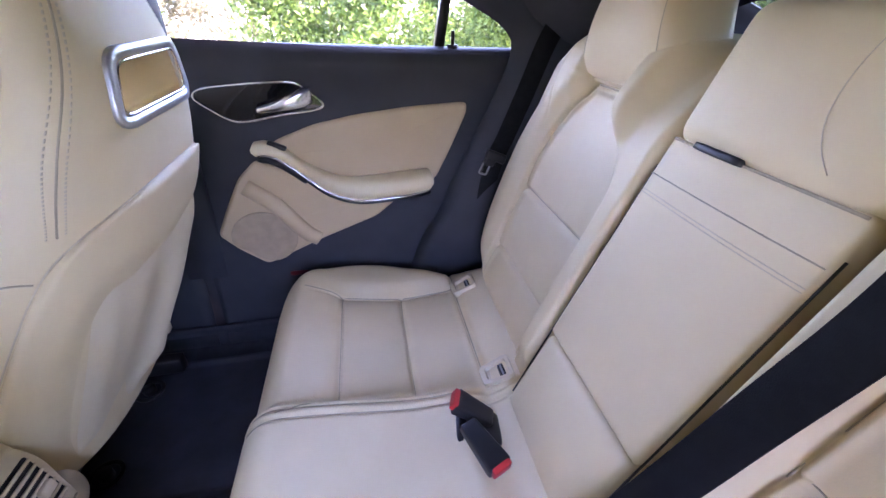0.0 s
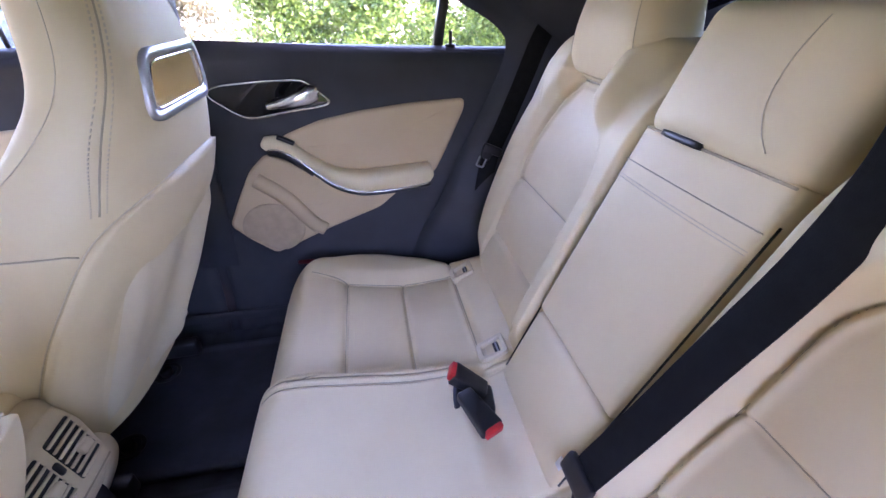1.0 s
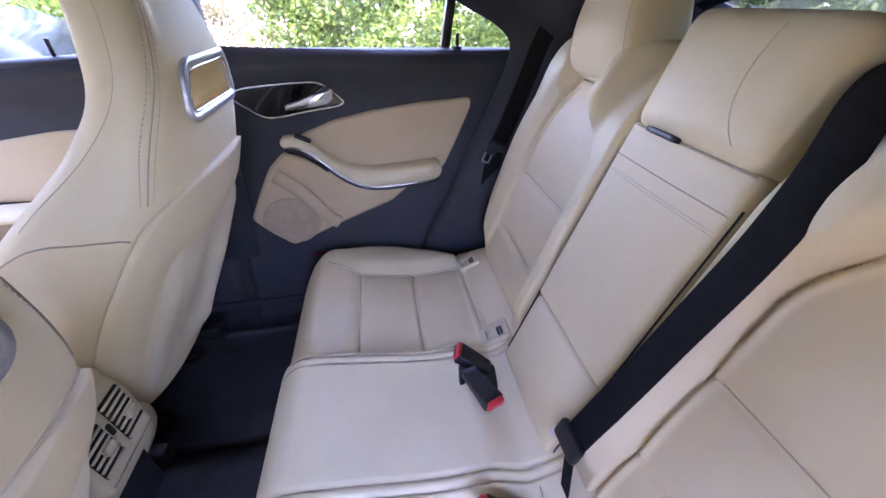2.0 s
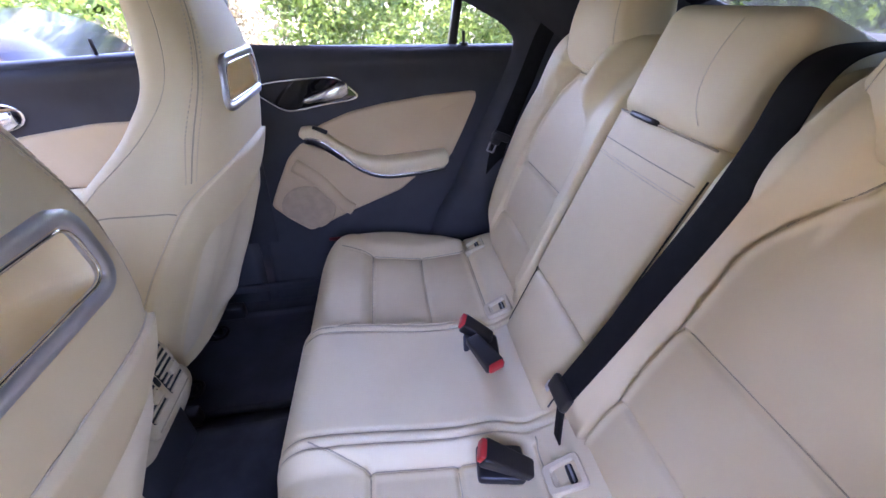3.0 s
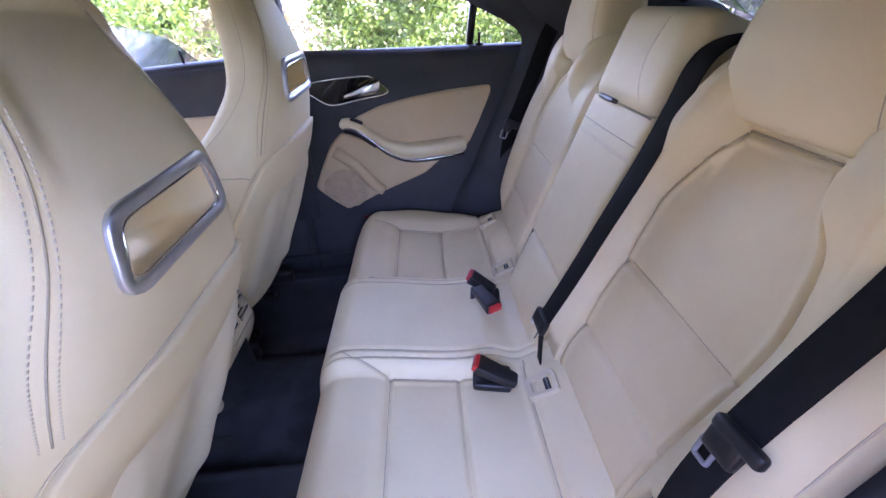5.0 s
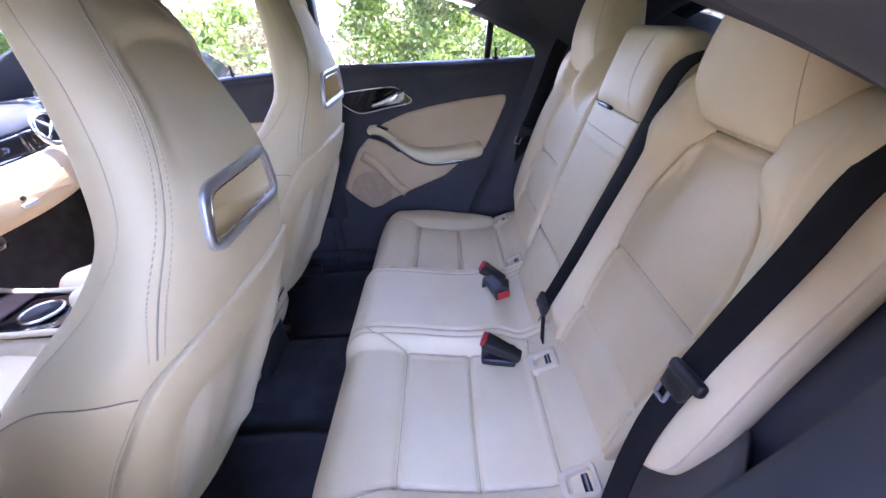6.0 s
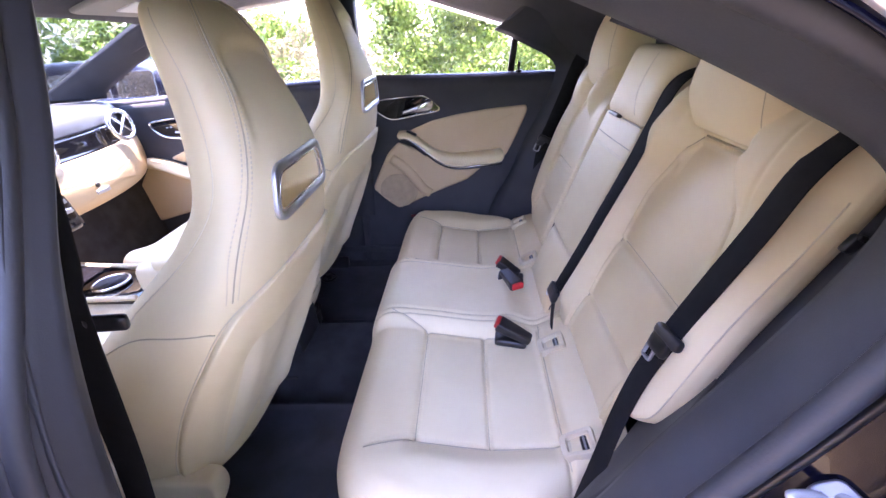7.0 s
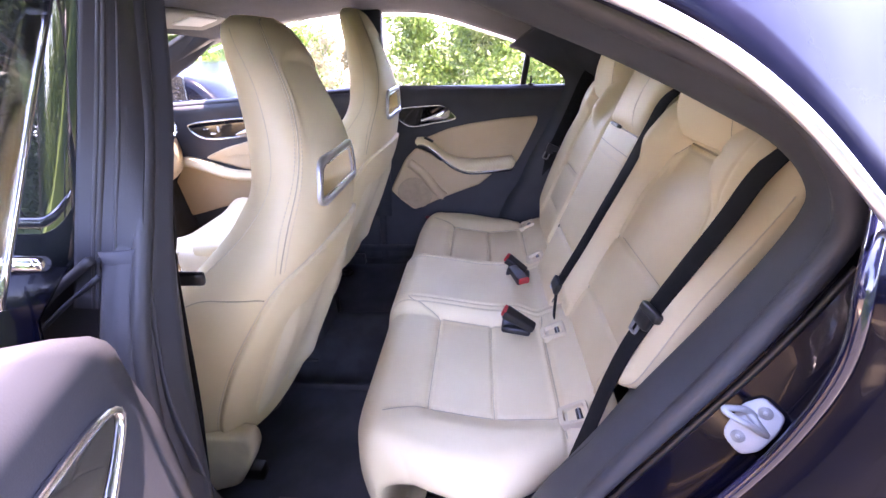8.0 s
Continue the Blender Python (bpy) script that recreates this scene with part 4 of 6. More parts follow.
def tongue(parent, at, turn, flip=1):
    m = Matrix.Translation(at) @ pose(0, 0, 0, 0, -math.degrees(math.atan(LEAN)), 180) @ pose(0, 0, 0, turn, 0, 0)
    rounded("tongue_cover", (0.014, 0.057, 0.018), 0.006, BLACK_PLASTIC, parent, "black tongue cover", m, 6)
    rounded("tongue_grip", (0.013, 0.040, 0.030), 0.006, BLACK_PLASTIC, parent, "", m @ Matrix.Translation((0, 0.008 * flip, -0.017)), 5)
    frame_line = [m @ Vector((0, a * 0.8 + 0.020 * flip, b * 0.8 - 0.036)) for a, b in corners2([(-0.011, -0.015), (0.011, -0.015), (0.011, 0.015), (-0.011, 0.015)], 0.004)]
    tube("steel_plate", frame_line, 0.0028, STEEL, parent, "steel tongue plate", closed=True, n=6, up=(1, 0, 0))


tongue(near_belt, (0.081, -0.494, 0.800), 8, -0.9)
m = Matrix.Translation((0.108, 0.619, 0.800)) @ pose(0, 0, 0, 0, 22, 0)
rounded("tongue_cover", (0.056, 0.014, 0.024), 0.006, BLACK_PLASTIC, far_belt, "black tongue cover", m, 6)
rounded("tongue_grip", (0.030, 0.012, 0.024), 0.005, BLACK_PLASTIC, far_belt, "", m @ Matrix.Translation((-0.010, 0, -0.016)), 5)
tube("steel_plate", [m @ Vector((a - 0.014, 0, b - 0.038)) for a, b in corners2([(-0.010, -0.014), (0.010, -0.014), (0.010, 0.014), (-0.010, 0.014)], 0.004)], 0.0028, STEEL, far_belt, "steel tongue plate", closed=True, n=6, up=(0, 1, 0))
m = slanted(0.606, -0.047, -0.143)
rounded("belt_end", (0.014, 0.058, 0.034), 0.006, BLACK_PLASTIC, mid_belt, "black belt end fitting", m, 6)
rounded("belt_label", (0.003, 0.012, 0.018), 0.001, LABEL_WHITE, mid_belt, "small white label", slanted(0.585, -0.045, -0.112), 3)


def buckle(at, turn, tip, length=0.075, label="black seat belt buckle with a red release button"):
    b = thing("seat_buckle", label, "buckle", "rear buckles")
    m = Matrix.Translation(at) @ pose(0, 0, 0, 0, tip, turn)

    def taper(q):
        k = (q.x / length + 0.5)
        return (q.x, q.y * (0.72 + 0.28 * k), q.z * (0.70 + 0.30 * k))
    body = rounded("buckle_body", (length, 0.042, 0.026), 0.006, BLACK_PLASTIC, b, "black plastic body", m, 8, taper)
    rounded("release_button", (0.016, 0.034, 0.018), 0.003, RED, body, "red release button", m @ Matrix.Translation((length / 2 - 0.002, 0, 0.003)), 5)
    return b


buckle((-0.073, 0.108, 0.538), 160, -30)
buckle((-0.074, 0.044, 0.540), -67, 4, 0.085, "black seat belt buckle lying in the seat fold")
buckle((-0.086, -0.172, 0.528), 163, -24, 0.09)
for x_, y_ in ((-0.070, 0.088), (-0.092, -0.160)):
    slot = thing("buckle_recess", "black moulded buckle recess in the seat fold", "recess", "buckle recesses")
    rounded("recess_liner", (0.080, 0.060, 0.022), 0.009, BLACK_PLASTIC, slot, "", pose(x_, y_, 0.498 if y_ < 0 else 0.510, 0, 4, -8), 6)


# ---- front seats ----
SEAT_REAR = [(0.40, -0.700), (0.49, -0.668), (0.60, -0.612), (0.70, -0.562), (0.80, -0.515), (0.90, -0.485), (0.98, -0.474), (1.06, -0.480), (1.14, -0.500), (1.20, -0.528), (1.235, -0.548), (1.25, -0.565)]
SEAT_FRONT = [(0.40, -1.00), (0.60, -0.95), (0.75, -0.865), (0.85, -0.755), (0.92, -0.660), (0.98, -0.612), (1.06, -0.598), (1.14, -0.598), (1.20, -0.604), (1.235, -0.606), (1.25, -0.60)]
SEAT_W = [(0.40, 0.225), (0.50, 0.240), (0.65, 0.255), (0.78, 0.249), (0.85, 0.229), (0.92, 0.191), (0.98, 0.165), (1.06, 0.145), (1.14, 0.130), (1.20, 0.116), (1.235, 0.095), (1.25, 0.060)]


ARCH = 1.190
# distance of the stitched seams from the seat's middle, over the height
HEAD_SEAM = [(0.85, 0.197), (0.885, 0.188), (0.93, 0.172), (1.0, 0.141), (1.065, 0.114), (1.12, 0.096), (1.173, 0.081), (1.21, 0.064), (1.240, 0.040), (1.246, 0.020)]


def seat_ring(z, grow=0.0):
    xr, xf, w = interp(SEAT_REAR, z), interp(SEAT_FRONT, z), interp(SEAT_W, z)
    return (xr + xf) / 2, (xr - xf) / 2 + grow, w + grow


def seat_rear_x(z, y):
    xc, d, w = seat_ring(z)
    return xc + d * (1 - min(abs(y) / w, 1) ** 2.7) ** (1 / 2.7)


def seat_skin(deg, z, grow=0.0):
    """A point of the seat back's skin at an angle round it (0: straight back)."""
    xc, d, w = seat_ring(z, grow)
    c, q = math.cos(radians(deg)), math.sin(radians(deg))
    r = (abs(c) ** 2.7 + abs(q) ** 2.7) ** (-1 / 2.7)
    return Vector((xc + d * r * c, w * r * q, z))


def scoop(z, y):
    """Depth of the hollow under the cap between the stitched seams."""
    if z < 0.98:
        return 0.0
    half = interp(HEAD_SEAM, z)
    arch = ARCH + 0.005 - (3.5 if y < 0 else 2.0) * y * y
    return 0.012 * step(arch + 0.008, arch - 0.020, z) * step(1.0, 1.16, z) * (1 - step(half - 0.030, half - 0.008, -y)) * (1 - step(half + 0.02, half + 0.06, y))


def front_seat(name, label):
    seat = thing(name, label, "car seat", "front seats")

    def at(u, v):
        z = 0.40 + 0.85 * v
        xc, d, w = seat_ring(z)
        a = 2 * math.pi * u
        c, s = math.cos(a), math.sin(a)
        e = 2 / 2.7
        x = xc + d * math.copysign(abs(c) ** e, c)
        y = w * math.copysign(abs(s) ** e, s)
        # bolsters stand forward of the middle
        if c < 0 and z < 0.95:
            x += 0.05 * (1 - min(abs(y) / w, 1) ** 2) * step(0.95, 0.85, z)
        # the cap overhangs a scoop between the seams
        if c > 0:
            x -= scoop(z, y)
        return (x, y, z)

    vs = [i / 90 for i in range(70)] + [(70 + 0.34 * i) / 90 for i in range(54)] + [(88.4 + 0.4 * i) / 90 for i in range(5)]
    body = sheet("seat_back", at, 88, 0, LEATHER, seat, "cream leather seat back with built-in headrest", wrap=True, vs=vs, caps=True)
    # the window cut through the headrest's foot
    hole = corners2([(-0.108, 0.943), (0.108, 0.943), (0.094, 1.018), (-0.088, 1.018)], 0.022)
    cut_v, cut_f = [], []
    n = len(hole)
    for x, f in ((-0.40, 1.12), (-0.485, 1.0), (-0.74, 1.12)):
        cut_v += [(x, y * f, 0.985 + (z - 0.985) * (f if x > -0.6 else 0.60) - (0.100 if x < -0.6 else 0)) for y, z in hole]
    cut_f = [(r * n + i, r * n + (i + 1) % n, (r + 1) * n + (i + 1) % n, (r + 1) * n + i) for r in (0, 1) for i in range(n)] + [tuple(range(n)), tuple(range(2 * n, 3 * n))]
    cutter = finish("cutter", cut_v, cut_f, LEATHER)
    mod = body.modifiers.new("cut", "BOOLEAN")
    mod.operation, mod.object, mod.solver = "DIFFERENCE", cutter, "EXACT"
    me = bpy.data.meshes.new_from_object(body.evaluated_get(bpy.context.evaluated_depsgraph_get()))
    body.modifiers.clear()
    body.data = me
    me.shade_smooth()
    me.set_sharp_from_angle(angle=radians(45))
    bpy.data.objects.remove(cutter)
    # chrome frame round it
    line = [Vector((seat_rear_x(z, y) + 0.001, y, z)) for y, z in hole]
    frame_ob = sweep("cutout_frame", line, slab(0.0064, 0.0045, 0.3), SATIN, seat, "satin chrome frame", closed=True, up=(1, 0, 0))
    lip = [Vector((p.x + 0.0035, p.y * 0.915, 0.981 + (p.z - 0.981) * 0.76)) for p in line]
    tube("frame_lip", lip, 0.0016, BRIGHT, frame_ob, "bright inner lip", closed=True, n=8, up=(1, 0, 0))
    # padded cover over the lower back, wrapping round to the sides
    COVER = [(0.41, 66), (0.49, 66), (0.66, 62), (0.748, 58), (0.80, 55), (0.825, 51), (0.842, 43), (0.853, 32), (0.860, 18), (0.863, 4)]
    zs = [0.41 + 0.39 * i / 44 for i in range(45)] + [0.80 + 0.063 * i / 20 for i in range(1, 21)]

    def cover(u, v):
        z = zs[round(v * (len(zs) - 1))]
        a = interp(COVER, z)
        ang = a * (2 * u - 1)
        xc, d, w = seat_ring(z)
        rim = min((1 - abs(2 * u - 1)) * radians(a) * w, (0.868 - z) * 0.8)
        lift = -0.004 + 0.013 * step(0.0, 0.014, rim)
        dish = 0.010 * step(0.05, 0.11, rim) * (1 - step(0.70, 0.80, z))
        return seat_skin(ang, z, lift - dish)
    sheet("back_cover", cover, 90, 0, LEATHER, seat, "cream padded rear cover", vs=[i / (len(zs) - 1) for i in range(len(zs))])
    line = [seat_skin(-interp(COVER, z), z, 0.001) for z in zs] + [seat_skin(interp(COVER, z), z, 0.001) for z in reversed(zs)]
    tube("cover_seam", line, 0.0010, STITCH, seat, n=6, up=(0, 1, 0))
    # slack pocket on the cover
    def pocket(u, v):
        y = 0.178 * (2 * u - 1)
        z = 0.425 + 0.365 * v
        rim = min((1 - abs(2 * u - 1)) * 0.178, v * 0.3, (1 - v) * 0.25)
        crest = 0.115 * v - 0.01 + 0.012 * math.sin(5 * v)
        side = y - crest
        fold = math.exp(-(side / 0.040) ** 2) - 0.35 * math.exp(-((side + 0.085) / 0.045) ** 2) if side < 0 else max(1 - side / 0.13, 0) ** 0.8
        sag = step(0.0, 0.05, rim) * (0.008 + 0.030 * fold * (1 - 0.75 * v) + 0.005 * noise.noise((y * 14, z * 7, 2.0)))
        return (seat_rear_x(z, y) - 0.003 + sag, y, z)
    sheet("seat_pocket", pocket, 70, 60, GREY_FABRIC, seat, "pale slack map pocket", thick=0.003)
    # stitched seams from the crown down to the cover
    for sgn in (-1, 1):
        pts = []
        for z, y in reversed(HEAD_SEAM):
            pts.append((seat_rear_x(z, y) - scoop(z, sgn * y) + 0.0005, sgn * y, z))
        line = curve(pts, 10)
        tube("seam", line, 0.0011, SEAM, seat, n=6, up=(1, 0, 0))
        verts, faces = [], []
        for off in (-0.0065, 0.0065):
            for i in range(0, len(line) - 1):
                p, q = line[i], line[i + 1]
                seg = q - p
                steps = max(int(seg.length / 0.007), 1)
                for k in range(steps):
                    a = p + seg * (k / steps)
                    b = p + seg * ((k + 0.6) / steps)
                    base = len(verts)
                    for pt in (a, b):
                        yy = pt.y + off
                        xx = seat_rear_x(pt.z, yy) - scoop(pt.z, yy)
                        verts += [(xx - 0.0006, yy - 0.0012, pt.z), (xx + 0.0012, yy, pt.z), (xx - 0.0006, yy + 0.0012, pt.z)]
                    faces += [(base, base + 1, base + 4, base + 3), (base + 1, base + 2, base + 5, base + 4)]
        finish("stitching", verts, faces, STITCH, seat)["kind"] = "stuff"
        # contour seam along the bolster and the top of the side panel
        line = [seat_skin(sgn * interp([(0.84, 112), (0.87, 110), (0.94, 102), (1.02, 86), (1.10, 80), (1.18, 78), (1.23, 85)], z), z, 0.0006) for z in [0.84 + 0.39 * i / 40 for i in range(41)]]
        tube("seam", line, 0.0006, STITCH, seat, n=6, up=(0, 1, 0))
        line = [seat_skin(sgn * a_, interp([(55, 0.806), (62, 0.814), (80, 0.820), (100, 0.818), (110, 0.800), (118, 0.765), (122, 0.72)], a_), 0.0006) for a_ in range(56, 117, 2)]
        tube("seam", line, 0.0011, SEAM, seat, n=6, up=(0, 0, 1))
    def warp(q):
        return (q.x, q.y * (1 - 0.0 * q.x), q.z + 0.03 * step(0.10, 0.24, abs(q.y)) + 0.02 * (q.x < -0.1))
    rounded("seat_cushion", (0.54, 0.52, 0.15), 0.06, LEATHER, seat, "cream leather seat cushion", pose(-1.08, 0, 0.418, 0, 8, 0), 16, warp)
    rounded("seat_base", (0.46, 0.44, 0.14), 0.03, BLACK_PLASTIC, seat, "dark seat base", pose(-1.05, 0, 0.33), 5)
    shield = corners2([(-1.22, 0.44), (-0.90, 0.455), (-0.692, 0.458), (-0.690, 0.415), (-0.715, 0.36), (-0.76, 0.285), (-0.85, 0.245), (-1.22, 0.27)], 0.02)
    pad("side_shield", shield, lambda a, b, h: (a, -0.215 - h, b), 0.030, CREAM_PLASTIC, seat, "cream plastic side shield", r=0.010)
    rounded("recliner_cover", (0.10, 0.035, 0.10), 0.015, CREAM_PLASTIC, seat, "cream recliner cover", pose(-0.775, 0.195, 0.415), 6)
    # runners on the floor
    for sgn in (-1, 1):
        rounded("runner", (0.50, 0.035, 0.05), 0.008, BLACK_PLASTIC, seat, "black seat runner", pose(-0.98, sgn * 0.19, 0.262), 4)
    return seat


driver_seat = front_seat("front_seat", "cream leather front seat with stitched back and chrome-framed cutout")
driver_seat.location = (0, -0.272, 0)
copy_thing(driver_seat, Matrix.Translation((-0.005, 0.345, 0.055)))


# ---- console between the seats ----
console = thing("centre_console", "cream and gloss black centre console with rear air vents", "console")
def con_warp(q):
    return (q.x, q.y * (1 - 0.12 * step(0.0, 0.25, q.z)), q.z)
rounded("console_body", (0.52, 0.17, 0.24), 0.03, DARK_TRIM, console, "charcoal console foot", pose(-0.975, 0.030, 0.38), 8)
rounded("console_shroud", (0.45, 0.175, 0.22), 0.03, CREAM_PLASTIC, console, "cream console body", pose(-0.918, 0.030, 0.555), 12, con_warp)
rounded("console_lid", (0.36, 0.17, 0.05), 0.022, LEATHER, console, "cream leather console lid", pose(-0.90, 0.033, 0.665), 10)
vm = pose(-0.694, 0.040, 0.575, 0, -8, 0)
out = corners2([(-0.070, -0.080), (0.066, -0.080), (0.074, 0.02), (0.060, 0.070), (-0.062, 0.070), (-0.076, 0.02)], 0.02)
housing = pad("vent_housing", out, lambda a, b, h: vm @ Vector((h, a, b)), 0.012, CREAM_PLASTIC, console, "cream vent housing", r=0.01, back=0.05)
for sy in (-0.033, 0.033):
    hole = corners2([(sy - 0.025, -0.046), (sy + 0.025, -0.046), (sy + 0.025, 0.042), (sy - 0.025, 0.042)], 0.004)
    pad("vent_recess", hole, lambda a, b, h: vm @ Vector((h + 0.0105, a, b)), 0.003, BLACK_PLASTIC, housing, "black vent recess", r=0.001, back=0.004)
    for i in range(7):
        rounded("vent_slat", (0.005, 0.049, 0.0045), 0.001, CREAM_PLASTIC, housing, "", vm @ Matrix.Translation((0.015, sy, -0.040 + 0.0125 * i)) @ pose(0, 0, 0, 0, -20, 0), 3)
    rounded("vent_slider", (0.010, 0.022, 0.017), 0.003, CREAM_PLASTIC, housing, "", vm @ Matrix.Translation((0.019, sy + 0.006, -0.010)), 4)
rounded("vent_wheel", (0.012, 0.010, 0.024), 0.004, BLACK_PLASTIC, housing, "black vent wheel", vm @ Matrix.Translation((0.010, 0, 0)), 4)
tube("housing_groove", [vm @ Vector((0.0125, -0.060 + 0.12 * i / 10, -0.064)) for i in range(11)], 0.0016, SEAM, housing, n=6)
# forward part: gloss black tray with a cup holder
rounded("console_tray", (0.50, 0.17, 0.03), 0.012, GLOSS_BLACK, console, "gloss black tray", pose(-1.34, -0.015, 0.592, 0, 4, 0), 6)
rounded("console_side", (0.50, 0.21, 0.16), 0.03, CREAM_PLASTIC, console, "cream console flank", pose(-1.34, -0.018, 0.500), 8)
cup = [Vector((-1.24 + 0.045 * math.cos(a), -0.03 + 0.045 * math.sin(a), 0.605)) for a in [2 * math.pi * i / 24 for i in range(24)]]
tube("cup_rim", cup, 0.005, CHROME, console, "chrome cup holder rim", closed=True, n=8)
sheet("cup_well", lambda u, v: (-1.24 + (0.044 - 0.006 * v) * math.cos(2 * math.pi * u), -0.03 + (0.044 - 0.006 * v) * math.sin(2 * math.pi * u), 0.608 - 0.004 * v), 24, 3, BLACK_PLASTIC, console, "black cup well", wrap=True, caps=True)
for y in (-0.108, 0.072):
    tube("console_edge", curve([(-1.60, y, 0.66), (-1.45, y, 0.612), (-1.30, y, 0.600), (-1.10, y, 0.604)], 8), 0.008, CREAM_PLASTIC, console, "cream edge strip")

# ---- dashboard ----
dash = thing("dashboard", "black-topped dashboard with cream lower half and round chrome vents", "dashboard")
def dash_at(u, v):
    y = MID - 0.68 + 1.36 * v
    prof = [(0.0, -1.47, 0.735), (0.12, -1.425, 0.747), (0.30, -1.408, 0.80), (0.45, -1.412, 0.875), (0.52, -1.435, 0.905), (0.62, -1.44, 0.965), (0.72, -1.46, 1.005), (0.80, -1.52, 1.02), (1.0, -1.95, 1.02)]
    x = interp([(p[0], p[1]) for p in prof], u)
    z = interp([(p[0], p[2]) for p in prof], u)
    return (x - 0.02 - 0.19 * abs(2 * v - 1) ** 3, y, z)
dash_top = sheet("dash_top", lambda u, v: dash_at(0.62 + 0.38 * u, v), 24, 50, DARK_TRIM, dash, "black soft dash top", thick=0.01)
sheet("dash_trim", lambda u, v: dash_at(0.50 + 0.12 * u, v), 8, 50, GLOSS_BLACK, dash, "gloss dash strip", thick=0.008)
sheet("dash_lower", lambda u, v: dash_at(0.50 * u, v), 30, 50, LEATHER_DOOR, dash, "cream lower dash", thick=0.01)
glove = corners2([(0.10, 0.752), (0.50, 0.768), (0.54, 0.800), (0.52, 0.852), (0.10, 0.836)], 0.016)
def glove_at(a, b, h):
    return Vector((interp([(0.735, -1.47), (0.747, -1.425), (0.80, -1.408), (0.875, -1.412)], b) - 0.02 - 0.19 * abs((a - MID) / 0.68) ** 3 + h, a, b))
pad("glovebox_lid", glove, glove_at, 0.009, LEATHER_DOOR, dash, "cream glovebox lid", r=0.004, fan=True)
tube("glovebox_gap", [glove_at(a, b, 0.002) for a, b in glove], 0.0028, BLACK_PLASTIC, dash, "dark lid gap", closed=True, n=6, up=(1, 0, 0))
rounded("glovebox_catch", (0.010, 0.052, 0.016), 0.004, SATIN, dash, "grey glovebox catch", Matrix.Translation(glove_at(0.262, 0.789, 0.012)), 4)
tube("glovebox_lock", [glove_at(0.250, 0.812, 0.006), glove_at(0.250, 0.812, 0.013)], 0.008, BLACK_PLASTIC, dash, "round black lock", n=16, up=(0, 1, 0))


def round_vent(y, z):
    m = pose(-1.455 - 0.12 * abs((y - MID) / 0.68) ** 3, y, z, 0, 82, 0)
    ring = [m @ Vector((0.050 * math.cos(a), 0.050 * math.sin(a), 0.02)) for a in [2 * math.pi * i / 32 for i in range(32)]]
    tube("vent_ring", ring, 0.009, CHROME, dash, "satin chrome vent ring", closed=True, n=10, up=m.to_3x3() @ Vector((0, 0, 1)))
    sheet("vent_bowl", lambda u, v: m @ Vector((0.048 * (1 - v) * math.cos(2 * math.pi * u), 0.048 * (1 - v) * math.sin(2 * math.pi * u), 0.01)), 24, 4, BLACK_PLASTIC, dash, "black vent bowl", wrap=True)
    for i in range(4):
        rounded("vent_vane", (0.088 if i % 2 == 0 else 0.088, 0.010, 0.008), 0.003, CHROME, dash, "chrome vent vane", m @ Matrix.Translation((0, 0, 0.022 + 0.001 * i)) @ pose(0, 0, 0, 0, 0, 45 + 90 * i), 3)


round_vent(0.50, 0.955)
round_vent(0.13, 0.945)
round_vent(-0.06, 0.945)
panel_m = pose(-1.43, 0.03, 0.79, 0, -12, 0)
rounded("control_panel", (0.04, 0.20, 0.15), 0.01, GLOSS_BLACK, dash, "gloss black control stack", panel_m, 5)
for r in range(3):
    for c in range(6):
        rounded("stack_button", (0.008, 0.024, 0.014), 0.002, SILVER_TRIM, dash, "silver button", panel_m @ Matrix.Translation((0.022, -0.075 + 0.03 * c, 0.045 - 0.03 * r)), 3)

tagged(sheet("wall_front", lambda u, v: (-1.62 - 0.1 * v, MID + 0.70 * (2 * u - 1), 0.24 + 0.70 * v), 6, 6, CARPET, None, thick=0.02), "dark footwell bulkhead below the dashboard", "wall", kind="structure")
# windscreen with its pillars
def screen(u, v):
    z = 1.02 + 0.290 * v
    x = -1.98 + 0.735 * v - 0.10 * (1 - abs(2 * u - 1) ** 2)
    w = 0.70 - 0.10 * v
    return (x, MID + w * (2 * u - 1), z)
ws = sheet("window_1", screen, 20, 10, GREEN_GLASS, None, thick=0.004)
tagged(ws, "clear raked windscreen", "window", kind="structure")
for sgn in (-1, 1):
    line = [Vector((-1.98 + 0.73 * k_, MID + sgn * (0.71 - 0.09 * k_), 1.01 + 0.290 * k_)) for k_ in [i / 10 for i in range(11)]]
    tagged(sweep("trim", line, slab(0.034, 0.022, 0.5), DARK_TRIM, None, up=(0, 1, 0)), "charcoal windscreen pillar trim", "pillar", kind="structure")
    def a_cover(u, v, sgn=sgn):
        a = Vector((-1.93 + 0.64 * v, 0.60 + 0.0 * v, 1.03 + 0.275 * v))
        b = Vector((-1.66 + 0.20 * step(0, 0.5, v) + 0.28 * max(v - 0.4, 0) / 0.6, 0.668 - 0.012 * v, 1.035 + 0.275 * v))
        p = a.lerp(b, u)
        return (p.x, MID + sgn * (p.y - 0.012 * math.sin(math.pi * u)), p.z)
    tagged(sheet("trim", a_cover, 12, 20, DARK_TRIM, None, thick=0.006), "charcoal moulded windscreen pillar cover", "pillar", kind="structure")
VISOR = material("visor_cloth", (0.30, 0.29, 0.27), 0.9, bump=0.3)
visor = thing("sun_visor", "pale sun visor folded up under the roof", "sun visor", "visors")
rounded("visor_panel", (0.13, 0.38, 0.018), 0.008, VISOR, visor, "grey visor panel", pose(-1.15, 0.40, 1.306, 0, -14, 0), 8)
